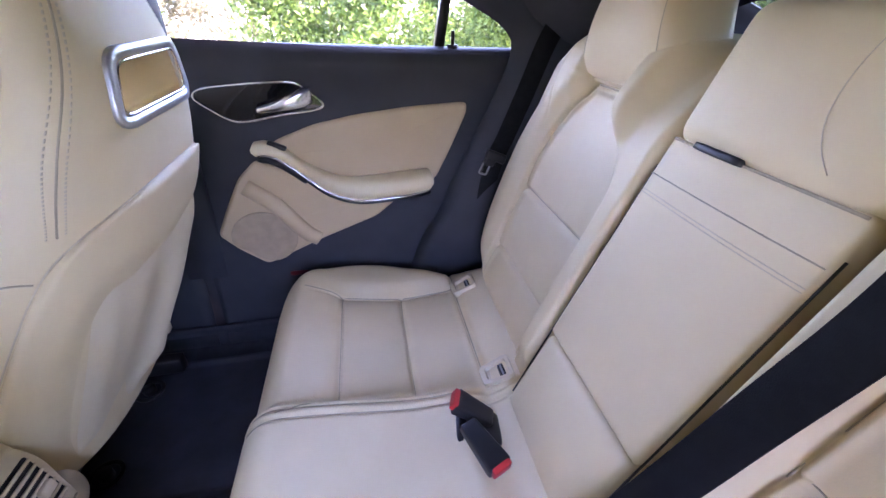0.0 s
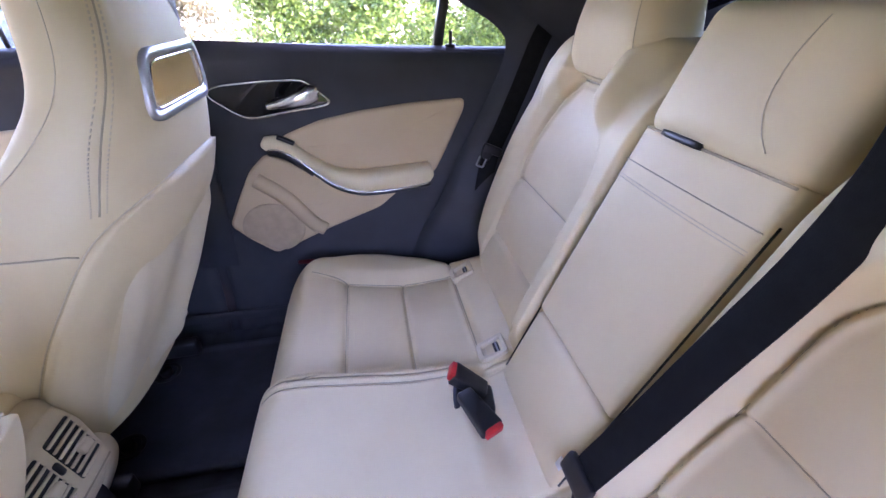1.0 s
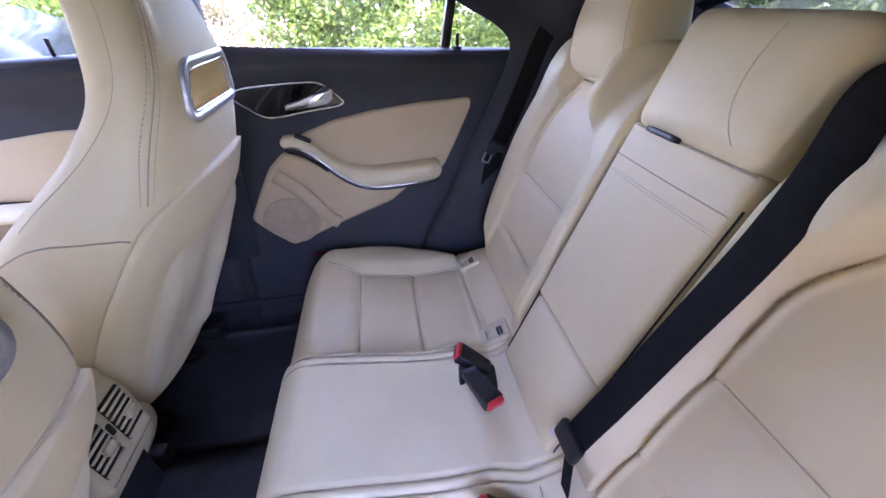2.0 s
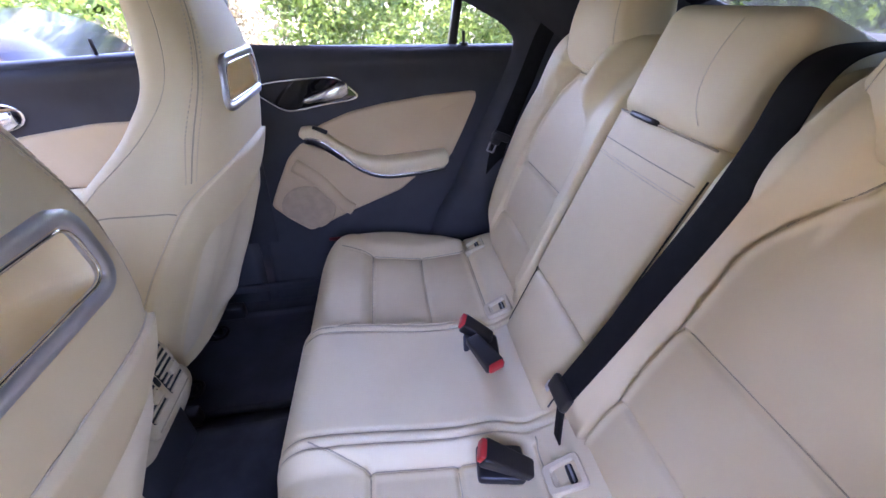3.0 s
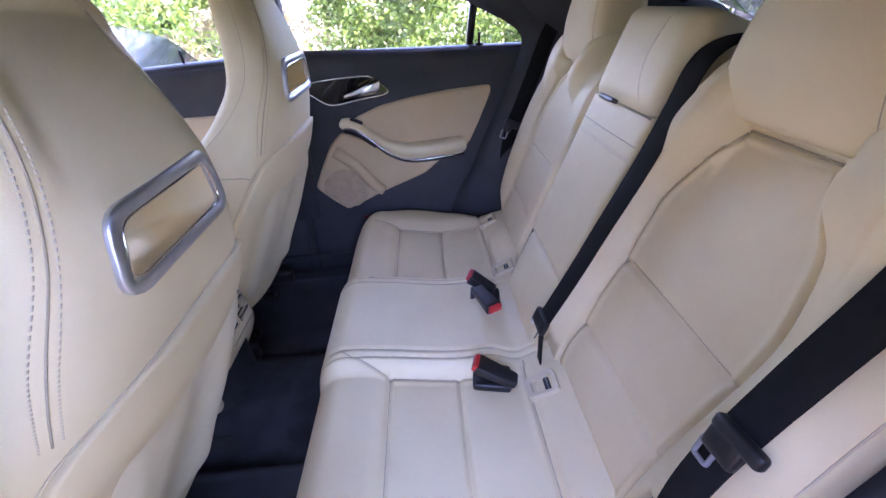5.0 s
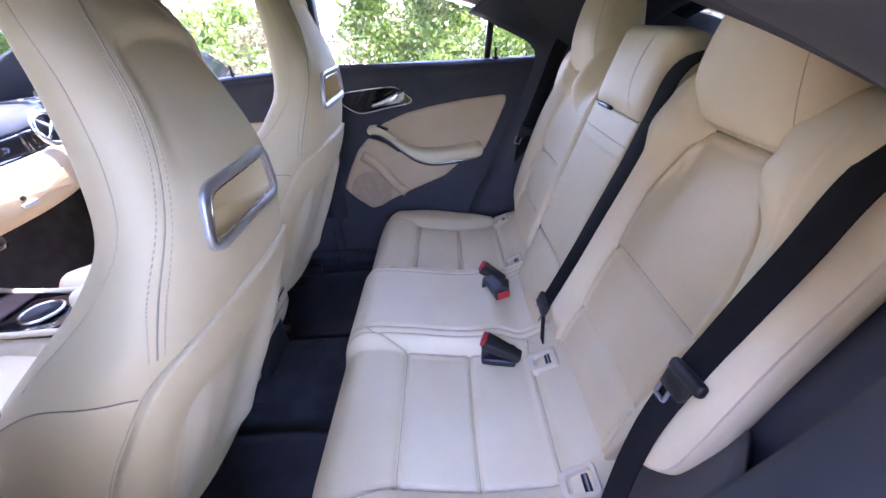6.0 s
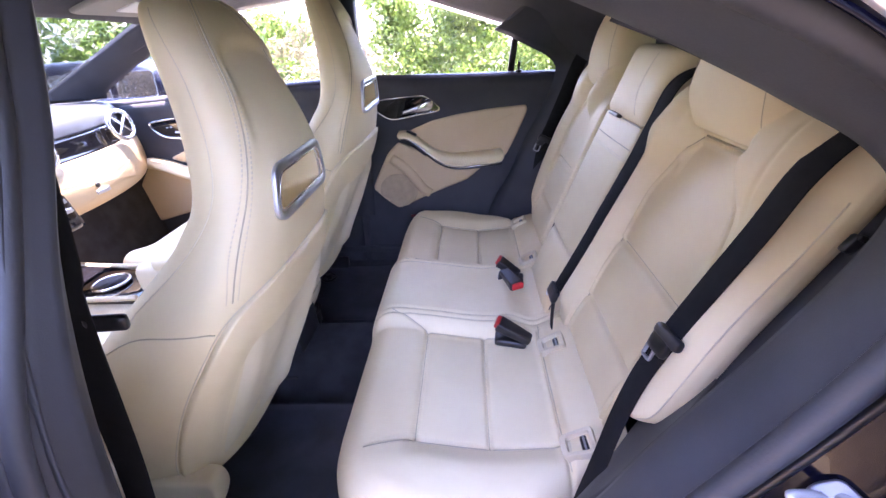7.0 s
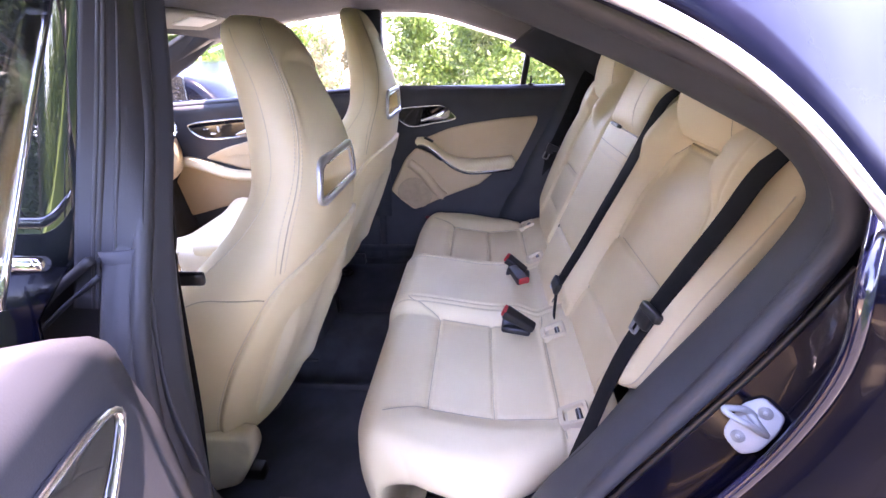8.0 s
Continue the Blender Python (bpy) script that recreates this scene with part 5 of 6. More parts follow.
rounded("visor_mirror_lid", (0.07, 0.14, 0.006), 0.003, LABEL_WHITE, visor, "white mirror lid", pose(-1.13, 0.38, 1.300, 0, -14, 0), 4)

# ---- rear shelf and window ----
shelf = sheet("parcel_shelf", lambda u, v: (0.30 + 0.55 * u, MID + (0.60 - 0.05 * u) * (2 * v - 1), 1.045 + 0.015 * u), 14, 20, DARK_CLOTH, None, thick=0.012)
tagged(shelf, "charcoal fabric parcel shelf behind the seat", "parcel shelf", kind="structure")
rw = sheet("window_2", lambda u, v: (0.92 - 0.50 * v - 0.04 * (2 * u - 1) ** 2, MID + (0.60 - 0.06 * v) * (2 * u - 1), 1.04 + 0.17 * v), 20, 10, REAR_GLASS, None, thick=0.004)
tagged(rw, "clear raked rear window", "window", kind="structure")
for sgn in (-1, 1):
    tagged(sheet("wall_rear_side", lambda u, v, sgn=sgn: (0.30 + 0.70 * u, MID + sgn * (0.62 - 0.02 * u), 0.9 + (0.16 + 0.02 * u + max(0.18 - 0.33 * u, 0)) * v), 8, 6, DARK_TRIM, None, thick=0.01), "charcoal rear side trim", "trim", kind="structure")
tagged(sheet("wall_rear", lambda u, v: (0.34 + 0.12 * v, MID + 0.64 * (2 * u - 1), 0.25 + 0.80 * v), 6, 6, DARK_CLOTH, None, thick=0.02), "dark bulkhead behind the rear seat", "wall", kind="structure")


# ---- floor mats ----
def floor_mat(y0, y1):
    mat = thing("floor_mat", "black rear floor mat with a raised rim and round fixings", "floor mat", "floor mats")
    def at(u, v):
        x = -0.90 + 0.46 * u
        y = y0 + (y1 - y0) * v
        e = min(u * 0.46, (1 - u) * 0.46, v * (y1 - y0), (1 - v) * (y1 - y0))
        return (x, y, 0.2455 + 0.010 * (1 - step(0.008, 0.022, e)) * step(0.0, 0.006, e) + 0.003 * noise.noise((x * 9, y * 9, 5)))
    sheet("mat_sheet", at, 60, 60, MAT_RUBBER, mat, "black ribbed sheet", thick=0.004)
    for x_, y_ in ((-0.83, y0 + 0.09), (-0.83, y1 - 0.09)):
        ring = [Vector((x_ + 0.030 * math.cos(a), y_ + 0.030 * math.sin(a), 0.253)) for a in [2 * math.pi * i / 28 for i in range(28)]]
        tube("fixing_ring", ring, 0.005, BLACK_PLASTIC, mat, "black fixing ring", closed=True, n=8)
        tube("fixing_knob", [Vector((x_, y_, 0.245)), Vector((x_, y_, 0.262)), Vector((x_, y_, 0.266))], 0.015, BLACK_PLASTIC, mat, "black fixing knob", n=14, up=(1, 0, 0))
    return mat


floor_mat(0.20, 0.60)
floor_mat(-0.56, -0.16)


# ---- doorway on the open side ----
SEAL = [(-0.13, 0.42), (-0.09, 0.56), (-0.031, 0.706), (0.013, 0.804), (0.061, 0.913), (0.098, 1.019), (0.100, 1.059), (0.078, 1.099), (0.037, 1.139), (-0.023, 1.173), (-0.081, 1.198), (-0.20, 1.247), (-0.34, 1.295)]
seal_line = curve([(a, -0.705, b) for a, b in SEAL], 6)
inner_line = curve([(-0.16, -0.62, 0.30), (-0.086, -0.62, 0.532), (-0.026, -0.62, 0.639), (0.020, -0.62, 0.752), (0.087, -0.62, 0.89), (0.129, -0.62, 0.989), (0.140, -0.62, 1.04), (0.128, -0.62, 1.069), (0.093, -0.62, 1.097), (0.040, -0.62, 1.124), (-0.011, -0.62, 1.150), (-0.085, -0.62, 1.183), (-0.34, -0.62, 1.285)], 6)


def reveal(u, v):
    i = v * (len(seal_line) - 1)
    a = inner_line[round(i)]
    b = seal_line[round(i)]
    p = a.lerp(b, u)
    out = Vector((-0.5, 0, -0.3)).normalized()
    return p + out * 0.012 * math.sin(math.pi * u)


tagged(sheet("trim", reveal, 14, len(seal_line), DARK_TRIM, None, thick=0.005), "charcoal doorway trim round the rear pillar", "trim", kind="structure")
tagged(tube("door_seal", [p + Vector((-0.002, -0.008, 0)) for p in seal_line], 0.011, RUBBER, None, n=10, up=(0, 1, 0)), "ribbed rubber door seal round the opening", "seal", kind="structure")


def arch_trim(u, v):
    p = inner_line[round(v * 21)]
    q = Vector((interp([(0.30, -0.12), (0.53, 0.06), (0.64, 0.10), (0.76, 0.17)], p.z), interp([(0.30, -0.55), (0.53, -0.47), (0.64, -0.47), (0.76, -0.49)], p.z), interp([(0.30, 0.30), (0.53, 0.50), (0.64, 0.615), (0.76, 0.735)], p.z)))
    return p.lerp(q, u) + Vector((0.0, -0.004, 0.008)) * math.sin(math.pi * u)


tagged(sheet("trim", arch_trim, 10, 22, DARK_TRIM, None, thick=0.004), "charcoal wheel arch trim beside the cushion", "trim", kind="structure")


# painted jamb from the seal out to the body's edge
EDGE = [(-0.10, 0.42), (-0.06, 0.56), (0.000, 0.706), (0.040, 0.804), (0.066, 0.890), (0.074, 0.975), (0.066, 1.045), (0.090, 1.085), (0.049, 1.121), (0.004, 1.150), (-0.055, 1.184), (-0.185, 1.236), (-0.33, 1.285)]
edge_line = curve([(a, -0.79 + 0.052 * step(1.03, 1.09, b), b) for a, b in EDGE], 6)


def jamb(u, v):
    i = round(v * (len(seal_line) - 1))
    a = seal_line[i] + Vector((0.012, 0.0, 0.004))
    b = edge_line[i]
    p = a.lerp(b, u)
    return p + Vector((0.6, -0.1, 0.0)).normalized() * (0.036 * math.sin(math.pi * u) * step(1.10, 0.98, a.z))


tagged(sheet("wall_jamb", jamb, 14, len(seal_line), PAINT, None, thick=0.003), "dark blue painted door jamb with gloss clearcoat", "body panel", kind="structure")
tagged(tube("trim", [p + Vector((0.02, -0.012, 0)) for p in seal_line[:40]], 0.004, BLACK_PLASTIC, None, n=8, up=(0, 1, 0)), "black sealant bead in the jamb", "trim", kind="structure")


EDGE_GLOSS = material("clearcoat_edge", (0.004, 0.005, 0.018), 0.12, bump=0.0, coat=1.0, spec=0.6)
tagged(tube("trim", [p + Vector((-0.004, 0.002, 0)) for p in edge_line[6:44]], 0.0055, EDGE_GLOSS, None, n=10, up=(0, 1, 0)), "glossy dark blue folded edge of the body panel", "body panel", kind="structure")


# outer quarter panel beyond the edge
def quarter(u, v):
    p = edge_line[round(v * 42)]
    y = p.y - 0.055 * math.sin(min(u * 4, 1) * math.pi / 2) * step(1.08, 0.95, p.z)
    return (p.x + 1.1 * u, y + 0.12 * u * u, p.z + 0.02 * u)


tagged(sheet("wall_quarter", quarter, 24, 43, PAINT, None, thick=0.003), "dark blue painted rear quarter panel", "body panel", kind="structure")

# sill below the doorway
def sill_at(u, v):
    x = -0.62 + 0.58 * u
    a = v * math.pi
    return (x, -0.66 - 0.09 * (v - 0.5) * 2, 0.345 + 0.03 * math.sin(a))
tagged(sheet("wall_sill", sill_at, 16, 10, DARK_TRIM, None, thick=0.01), "charcoal door sill trim", "sill", kind="structure")
tagged(sheet("wall_sill_outer", lambda u, v: (-0.72 + 0.80 * u, -0.75 - 0.06 * math.sin(v * math.pi / 2), 0.345 - 0.13 * v), 8, 8, PAINT, None, thick=0.004), "dark blue painted outer sill", "body panel", kind="structure")

# striker on the jamb
striker = thing("door_striker", "zinc-plated door striker with loop and two screws", "striker")
sm = Matrix(((0.774, -0.033, -0.632, 0.073), (-0.416, 0.726, -0.548, -0.745), (0.477, 0.687, 0.548, 0.856), (0, 0, 0, 1)))
plate = corners2([(0.012, 0.026), (0.0245, 0.008), (0.016, -0.006), (-0.002, -0.023), (-0.018, -0.027), (-0.0275, -0.012), (-0.0255, -0.003), (-0.006, 0.0195)], 0.006)
pad("striker_plate", plate, lambda a, b, h: sm @ Vector((a, b, h)), 0.004, STEEL, striker, "zinc steel plate", r=0.0015, back=0.014)
loop = curve([sm @ Vector(p) for p in ((0.0075, -0.009, 0.002), (-0.004, 0.001, 0.012), (-0.016, 0.010, 0.020), (-0.0185, 0.0145, 0.021), (-0.014, 0.0155, 0.017), (-0.004, 0.014, 0.008), (0.002, 0.008, 0.002))], 6)
tube("striker_loop", loop, 0.0032, STEEL, striker, "zinc steel loop", n=10)
web = [sm @ Vector(p) for p in ((-0.004, 0.015, 0.004), (0.001, 0.004, 0.005), (0.007, -0.009, 0.004))]
tube("striker_web", web, 0.0035, STEEL, striker, n=8)
for a, b in ((0.0105, 0.0110), (-0.0155, -0.0105)):
    tube("screw", [sm @ Vector((a, b, h)) for h in (0.003, 0.0056)], 0.0058, STEEL, striker, "steel screw head", n=18, up=(0.3, 0.2, 1))
    tube("screw_socket", [sm @ Vector((a, b, h)) for h in (0.0050, 0.0060)], 0.0022, SILVER_TRIM, striker, n=6, up=(0.3, 0.2, 1))

# small hook on the backrest's flank
hook = thing("belt_hook", "small black plastic hook on the seat flank", "hook")
rounded("hook_body", (0.013, 0.010, 0.022), 0.004, BLACK_PLASTIC, hook, "", pose(0.208, -0.538, 0.965, 0, 25, 0), 4)
rounded("hook_tip", (0.015, 0.007, 0.007), 0.002, BLACK_PLASTIC, hook, "", pose(0.214, -0.541, 0.972, 0, 25, 0), 4)


# ---- centre pillar and front belt on the open side ----
def bp(u, v):
    z = 0.34 + 0.96 * v
    yi = interp([(0.34, -0.72), (0.60, -0.715), (0.86, -0.690), (1.02, -0.640), (1.14, -0.580), (1.30, -0.52)], z)
    sec = [(-0.12, 0.02), (-0.035, 0.005), (0.0, 0.0), (0.012, -0.02), (0.006, -0.05), (-0.004, -0.062), (0.0, -0.074), (-0.012, -0.080), (-0.030, -0.078)]
    n = (len(sec) - 1) * u
    i = min(int(n), len(sec) - 2)
    f = n - i
    a, b = sec[i], sec[i + 1]
    xo = interp([(0.34, -0.66), (0.60, -0.592), (0.86, -0.552), (1.02, -0.548), (1.30, -0.545)], z)
    slim = 1 - 0.36 * step(0.90, 1.06, z)
    return (xo + a[0] + (b[0] - a[0]) * f, yi + slim * (a[1] + (b[1] - a[1]) * f), z)


tagged(sheet("trim", bp, 33, 40, DARK_TRIM, None, thick=0.004), "charcoal centre pillar with rubber door seals", "pillar", kind="structure")
seal2 = [Vector(bp(0.62, i / 30)) + Vector((0.008, -0.004, 0)) for i in range(31)]
tagged(tube("door_seal", seal2, 0.009, RUBBER, None, n=10, up=(0, 1, 0)), "rubber seal along the centre pillar", "seal", kind="structure")
# dark mirror sheet added in place of the front door glass and its reflections
def cover_lead(z):
    return -0.60 + 0.39 * (z - 1.05)


def cover_y(z):
    return -0.700 + 0.16 * (z - 1.0)


def cover_at(u, v):
    z = 0.99 + 0.31 * v
    return (cover_lead(z) - 0.20 * u, cover_y(z), z)


tagged(sheet("wall_front_glass", cover_at, 6, 14, DOOR_GLASS_GLOSS, None, thick=0.003, sharp=30), "gloss black sheet standing in for the front door's reflecting glass", "body panel", kind="structure")


# flange with its seals between the cover and the pillar's inner trim
def flange(u, v):
    z = 0.955 + 0.355 * v
    a = Vector((cover_lead(z) + 0.004, cover_y(z) - 0.004, z))
    b = Vector((-0.538, interp([(0.86, -0.740), (1.02, -0.690), (1.14, -0.630), (1.30, -0.570)], z), z))
    p = a.lerp(b, u)
    return (p.x + 0.010 * math.sin(math.pi * u), p.y, z)


tagged(sheet("trim", flange, 24, 20, DARK_TRIM, None, thick=0.003), "charcoal pillar flange with rubber seals", "pillar", kind="structure")
for k_, r_ in ((0.19, 0.0022), (0.25, 0.0030), (0.45, 0.0020)):
    tagged(tube("door_seal", [Vector(flange(k_, i / 20)) + Vector((0.0006, -0.0004, 0)) for i in range(21)], r_, RUBBER, None, n=8, up=(0, 1, 0)), "thin rubber seal on the pillar flange", "seal", kind="structure")
tagged(sheet("wall_hinge_face", lambda u, v: (interp([(0.45, -0.628), (0.60, -0.585), (0.86, -0.546), (0.99, -0.540)], 0.45 + 0.30 * v) + 0.004, interp([(0.45, -0.722), (0.60, -0.715), (0.86, -0.690), (0.99, -0.652)], 0.45 + 0.30 * v) - 0.055 - 0.075 * u, 0.45 + 0.30 * v), 6, 14, PAINT, None, thick=0.003), "dark blue painted hinge face of the centre pillar", "body panel", kind="structure")


# below the flange the pillar slants down beside a dark triangular gap
def pillar_waist(u, v):
    z = 0.72 + 0.30 * v
    a = Vector((interp([(0.72, -0.613), (0.84, -0.611), (0.935, -0.600), (1.02, -0.580)], z), -0.702, z))
    b = Vector((-0.537, interp([(0.72, -0.748), (0.86, -0.740), (1.02, -0.690)], z), z))
    p = a.lerp(b, u)
    return (p.x, p.y - 0.006 * math.sin(math.pi * u), z)


tagged(sheet("trim", pillar_waist, 16, 20, DARK_TRIM, None, thick=0.003), "charcoal lower pillar cover at the waist", "pillar", kind="structure")
# flat dark sheet added over the triangular gap
gap = corners2([(-0.575, 1.020), (-0.720, 0.926), (-0.740, 0.720), (-0.590, 0.720)], 0.006)
tagged(pad("trim", gap, lambda a, b, h: (a, -0.698 - h, b), 0.006, RUBBER, None, r=0.003, back=0.01), "flat dark sheet filling the gap behind the front door", "trim", kind="structure")
for da, r_ in ((0.0, 0.0050), (0.020, 0.0028)):
    tagged(tube("trim", curve([(-0.588, -0.708, 1.013 - da), (-0.650, -0.709, 0.973 - da), (-0.722, -0.710, 0.922 - da)], 6), r_, DARK_TRIM, None, n=8, up=(0, 1, 0)), "charcoal lip along the door's waist", "trim", kind="structure")
front_belt = belt("seat_belt", [(-0.60, -0.545, 1.20), (-0.612, -0.588, 1.0), (-0.627, -0.597, 0.94), (-0.68, -0.600, 0.70), (-0.715, -0.600, 0.57), (-0.768, -0.595, 0.39), (-0.79, -0.59, 0.31)], "black front seat belt running down the centre pillar", 0.047, (1, 0, 0.2), "front belts")
rounded("belt_stop", (0.042, 0.012, 0.022), 0.005, BLACK_PLASTIC, front_belt, "black belt tongue", pose(-0.603, -0.588, 0.915, 10, 12, 20), 5)

# outer skins of the far doors
tagged(sheet("wall_side", lambda u, v: (-2.05 + 2.7 * u, MID + 0.80 + 0.03 * math.sin(math.pi * v), 0.16 + 0.86 * v), 12, 12, PAINT, None, thick=0.004), "dark blue painted outer side of the car", "body panel", kind="structure")
tagged(sheet("wall_sill_inner", lambda u, v: (-2.0 + 2.2 * u, MID + 0.64 - 0.03 * v, 0.22 + 0.12 * v), 8, 6, DARK_TRIM, None, thick=0.006), "charcoal inner sill trim", "sill", kind="structure")
near_front = front_door("door_4", -1, "closed front door beside the driver seat")
sheet("door_skin", lambda u, v: (-1.70 + (1.085 + 0.055 * step(0.93, 1.0, v)) * u, -0.80 - 0.05 * math.sin(math.pi * min(v * 1.1, 1)) + 0.05 * v * v, 0.30 + 0.73 * v), 12, 14, PAINT, near_front, "dark blue painted outer skin", thick=0.004)
tube("belt_strip", [Vector((-1.70 + 0.1036 * i, -0.765, 1.042)) for i in range(12)], 0.007, BRIGHT, near_front, "bright window strip", n=8)

# the open rear door: built closed, then swung out on its hinge
near_rear = rear_door("door_3", -1, "open rear door with charcoal panel and chrome handle loop", [(0.27, -0.52), (0.60, -0.565), (0.80, -0.597), (0.88, -0.610), (0.94, -0.604), (0.985, -0.592), (1.01, -0.577), (1.028, -0.553), (1.040, -0.52), (1.045, -0.49)])
sheet("door_skin", lambda u, v: (-0.64 + (0.62 + 0.15 * v) * u, -0.80 - 0.05 * math.sin(math.pi * min(v * 1.1, 1)) + 0.05 * v * v, 0.30 + 0.73 * v), 12, 14, PAINT, near_rear, "dark blue painted outer skin", thick=0.004)
sheet("door_edge", lambda u, v: (-0.615, -0.70 - 0.11 * u, 0.28 + 0.70 * v), 6, 14, DARK_TRIM, near_rear, "dark door edge", thick=0.006)
near_rear.matrix_world = Matrix.Translation((-0.475, -0.835, 0)) @ pose(0, 0, 0, 0, 0, -72) @ Matrix.Translation((0.572, 0.647, 0))

# ---- outside ----
def ground_at(u, v):
    x = -1 + 2 * u
    y = -1 + 2 * v
    X = math.copysign(abs(x) ** 3, x) * 400 + 0.0
    Y = math.copysign(abs(y) ** 3, y) * 400
    r = math.hypot(X, Y)
    return (X, Y, 0.10 * noise.noise((X * 0.15, Y * 0.15, 3)) * step(3, 8, r) - 0.40 * step(1.6, 3.0, Y) * step(30, 10, r))


def ground_material():
    m = material("ground_soil", (0.40, 0.37, 0.30), 0.95, dark=0.45, scale=1.4, fine=40, bump=1.0, tint=(0.30, 0.28, 0.20))
    t = m.node_tree
    b = t.nodes["Principled BSDF"]
    soil = [n for n in t.nodes if n.type == "MIX"][0]
    co = [n for n in t.nodes if n.type == "TEX_COORD"][0]
    sep = t.nodes.new("ShaderNodeSeparateXYZ")
    t.links.new(co.outputs["Object"], sep.inputs[0])
    wob = t.nodes.new("ShaderNodeTexNoise")
    wob.inputs["Scale"].default_value = 0.9
    t.links.new(co.outputs["Object"], wob.inputs["Vector"])
    add = t.nodes.new("ShaderNodeMath")
    add.operation = "MULTIPLY_ADD"
    add.inputs[1].default_value = 3.0
    t.links.new(wob.outputs["Fac"], add.inputs[0])
    t.links.new(sep.outputs["Y"], add.inputs[2])
    lawn = t.nodes.new("ShaderNodeMapRange")
    lawn.inputs["From Min"].default_value = 0.9
    lawn.inputs["From Max"].default_value = 0.4
    t.links.new(add.outputs[0], lawn.inputs["Value"])
    mix = t.nodes.new("ShaderNodeMix")
    mix.data_type = "RGBA"
    turf = t.nodes.new("ShaderNodeMix")
    turf.data_type = "RGBA"
    turf.inputs[6].default_value = (0.048, 0.043, 0.038, 1)
    turf.inputs[7].default_value = (0.10, 0.16, 0.035, 1)
    far = t.nodes.new("ShaderNodeMapRange")
    far.inputs["From Min"].default_value = -2.2
    far.inputs["From Max"].default_value = -4.5
    t.links.new(add.outputs[0], far.inputs["Value"])
    t.links.new(far.outputs["Result"], turf.inputs[0])
    t.links.new(turf.outputs[2], mix.inputs[7])
    t.links.new(lawn.outputs["Result"], mix.inputs[0])
    t.links.new(soil.outputs[2], mix.inputs[6])
    t.links.new(mix.outputs[2], b.inputs["Base Color"])
    return m


tagged(sheet("ground", ground_at, 120, 120, ground_material(), None), "sunlit pale gravel and short grass around the car", "ground", kind="structure")


def leaves(name, centres, count, size, mat, label, category, spread=0.32, seed=1, droop=0.0, kind="stuff"):
    """Small folded leaves scattered in clumps."""
    rng = np.random.default_rng(seed)
    c = np.array([p[:3] for p in centres])
    r = np.array([p[3] for p in centres])
    pick = rng.integers(0, len(c), count)
    d = rng.normal(size=(count, 3))
    d /= np.linalg.norm(d, axis=1)[:, None]
    rad = r[pick] * rng.random(count) ** 0.45
    pos = c[pick] + d * rad[:, None] * np.array([1, 1, 0.9])
    pos[:, 2] = np.maximum(pos[:, 2], 0.03)
    a = rng.normal(size=(count, 3))
    a /= np.linalg.norm(a, axis=1)[:, None]
    b = np.cross(a, rng.normal(size=(count, 3)))
    b /= np.linalg.norm(b, axis=1)[:, None]
    s = size * (0.6 + 0.8 * rng.random(count))[:, None]
    v = np.stack([pos - a * s, pos + b * s * 0.42, pos + a * s, pos - b * s * 0.42], 1).reshape(-1, 3)
    f = np.arange(count * 4).reshape(-1, 4)
    me = bpy.data.meshes.new(name)
    me.from_pydata(v.tolist(), [], f.tolist())
    me.materials.append(mat)
    ob = new(name, me)
    return tagged(ob, label, category, kind=kind)


def clump_row(x0, x1, y0, y1, h, n, seed, r=0.5, base=0.2):
    rng = random.Random(seed)
    out = []
    for i in range(n):
        x = rng.uniform(x0, x1)
        y = rng.uniform(y0, y1)
        top = h * (0.55 + 0.6 * noise.noise((x * 0.55, y * 0.4, seed)) + 0.25 * rng.random())
        z = rng.uniform(base, max(top, base + 0.2))
        out.append((x, y, z, r * rng.uniform(0.5, 1.2)))
    return out


leaves("hedge", clump_row(-1.2, 6.5, 4.2, 6.5, 2.7, 240, 5, 0.42), 190000, 0.031, LEAF, "sunlit green hedge of leafy shrubs", "hedge", seed=2)
leaves("hedge", clump_row(-9.0, -3.4, 5.5, 8.5, 2.6, 160, 8), 60000, 0.055, LEAF, "sunlit green shrubs along the track", "hedge", seed=3)
leaves("dry_brush", clump_row(-3.8, -0.6, 5.0, 7.0, 1.4, 46, 9, 0.35), 9000, 0.04, LEAF_DRY, "pale dry brush on the bank", "brush", seed=4)
leaves("dry_brush", clump_row(-10.5, -5.2, -4.0, 5.0, 6.5, 260, 12, 0.75), 48000, 0.06, LEAF_PALE, "pale grey brush ahead of the car", "brush", seed=6)
leaves("hedge", clump_row(3.6, 6.5, -4.0, 5.0, 1.9, 200, 14, 0.5), 80000, 0.055, LEAF, "green shrubs behind the car", "hedge", seed=7)


leaves("hedge", clump_row(-24.0, -7.0, -14.5, -9.0, 7.0, 330, 17, 0.9), 100000, 0.085, LEAF_DARK, "dark green shrubs below the lawn trees", "hedge", seed=11)


# unseen hedgerow, its height set to limit low skylight into the doorway
leaves("hedge", clump_row(-7.5, 16.0, -13.5, -9.0, 3.3, 340, 19, 0.85), 110000, 0.085, LEAF, "unseen green hedgerow added across the lawn to limit the skylight", "hedge", seed=13)


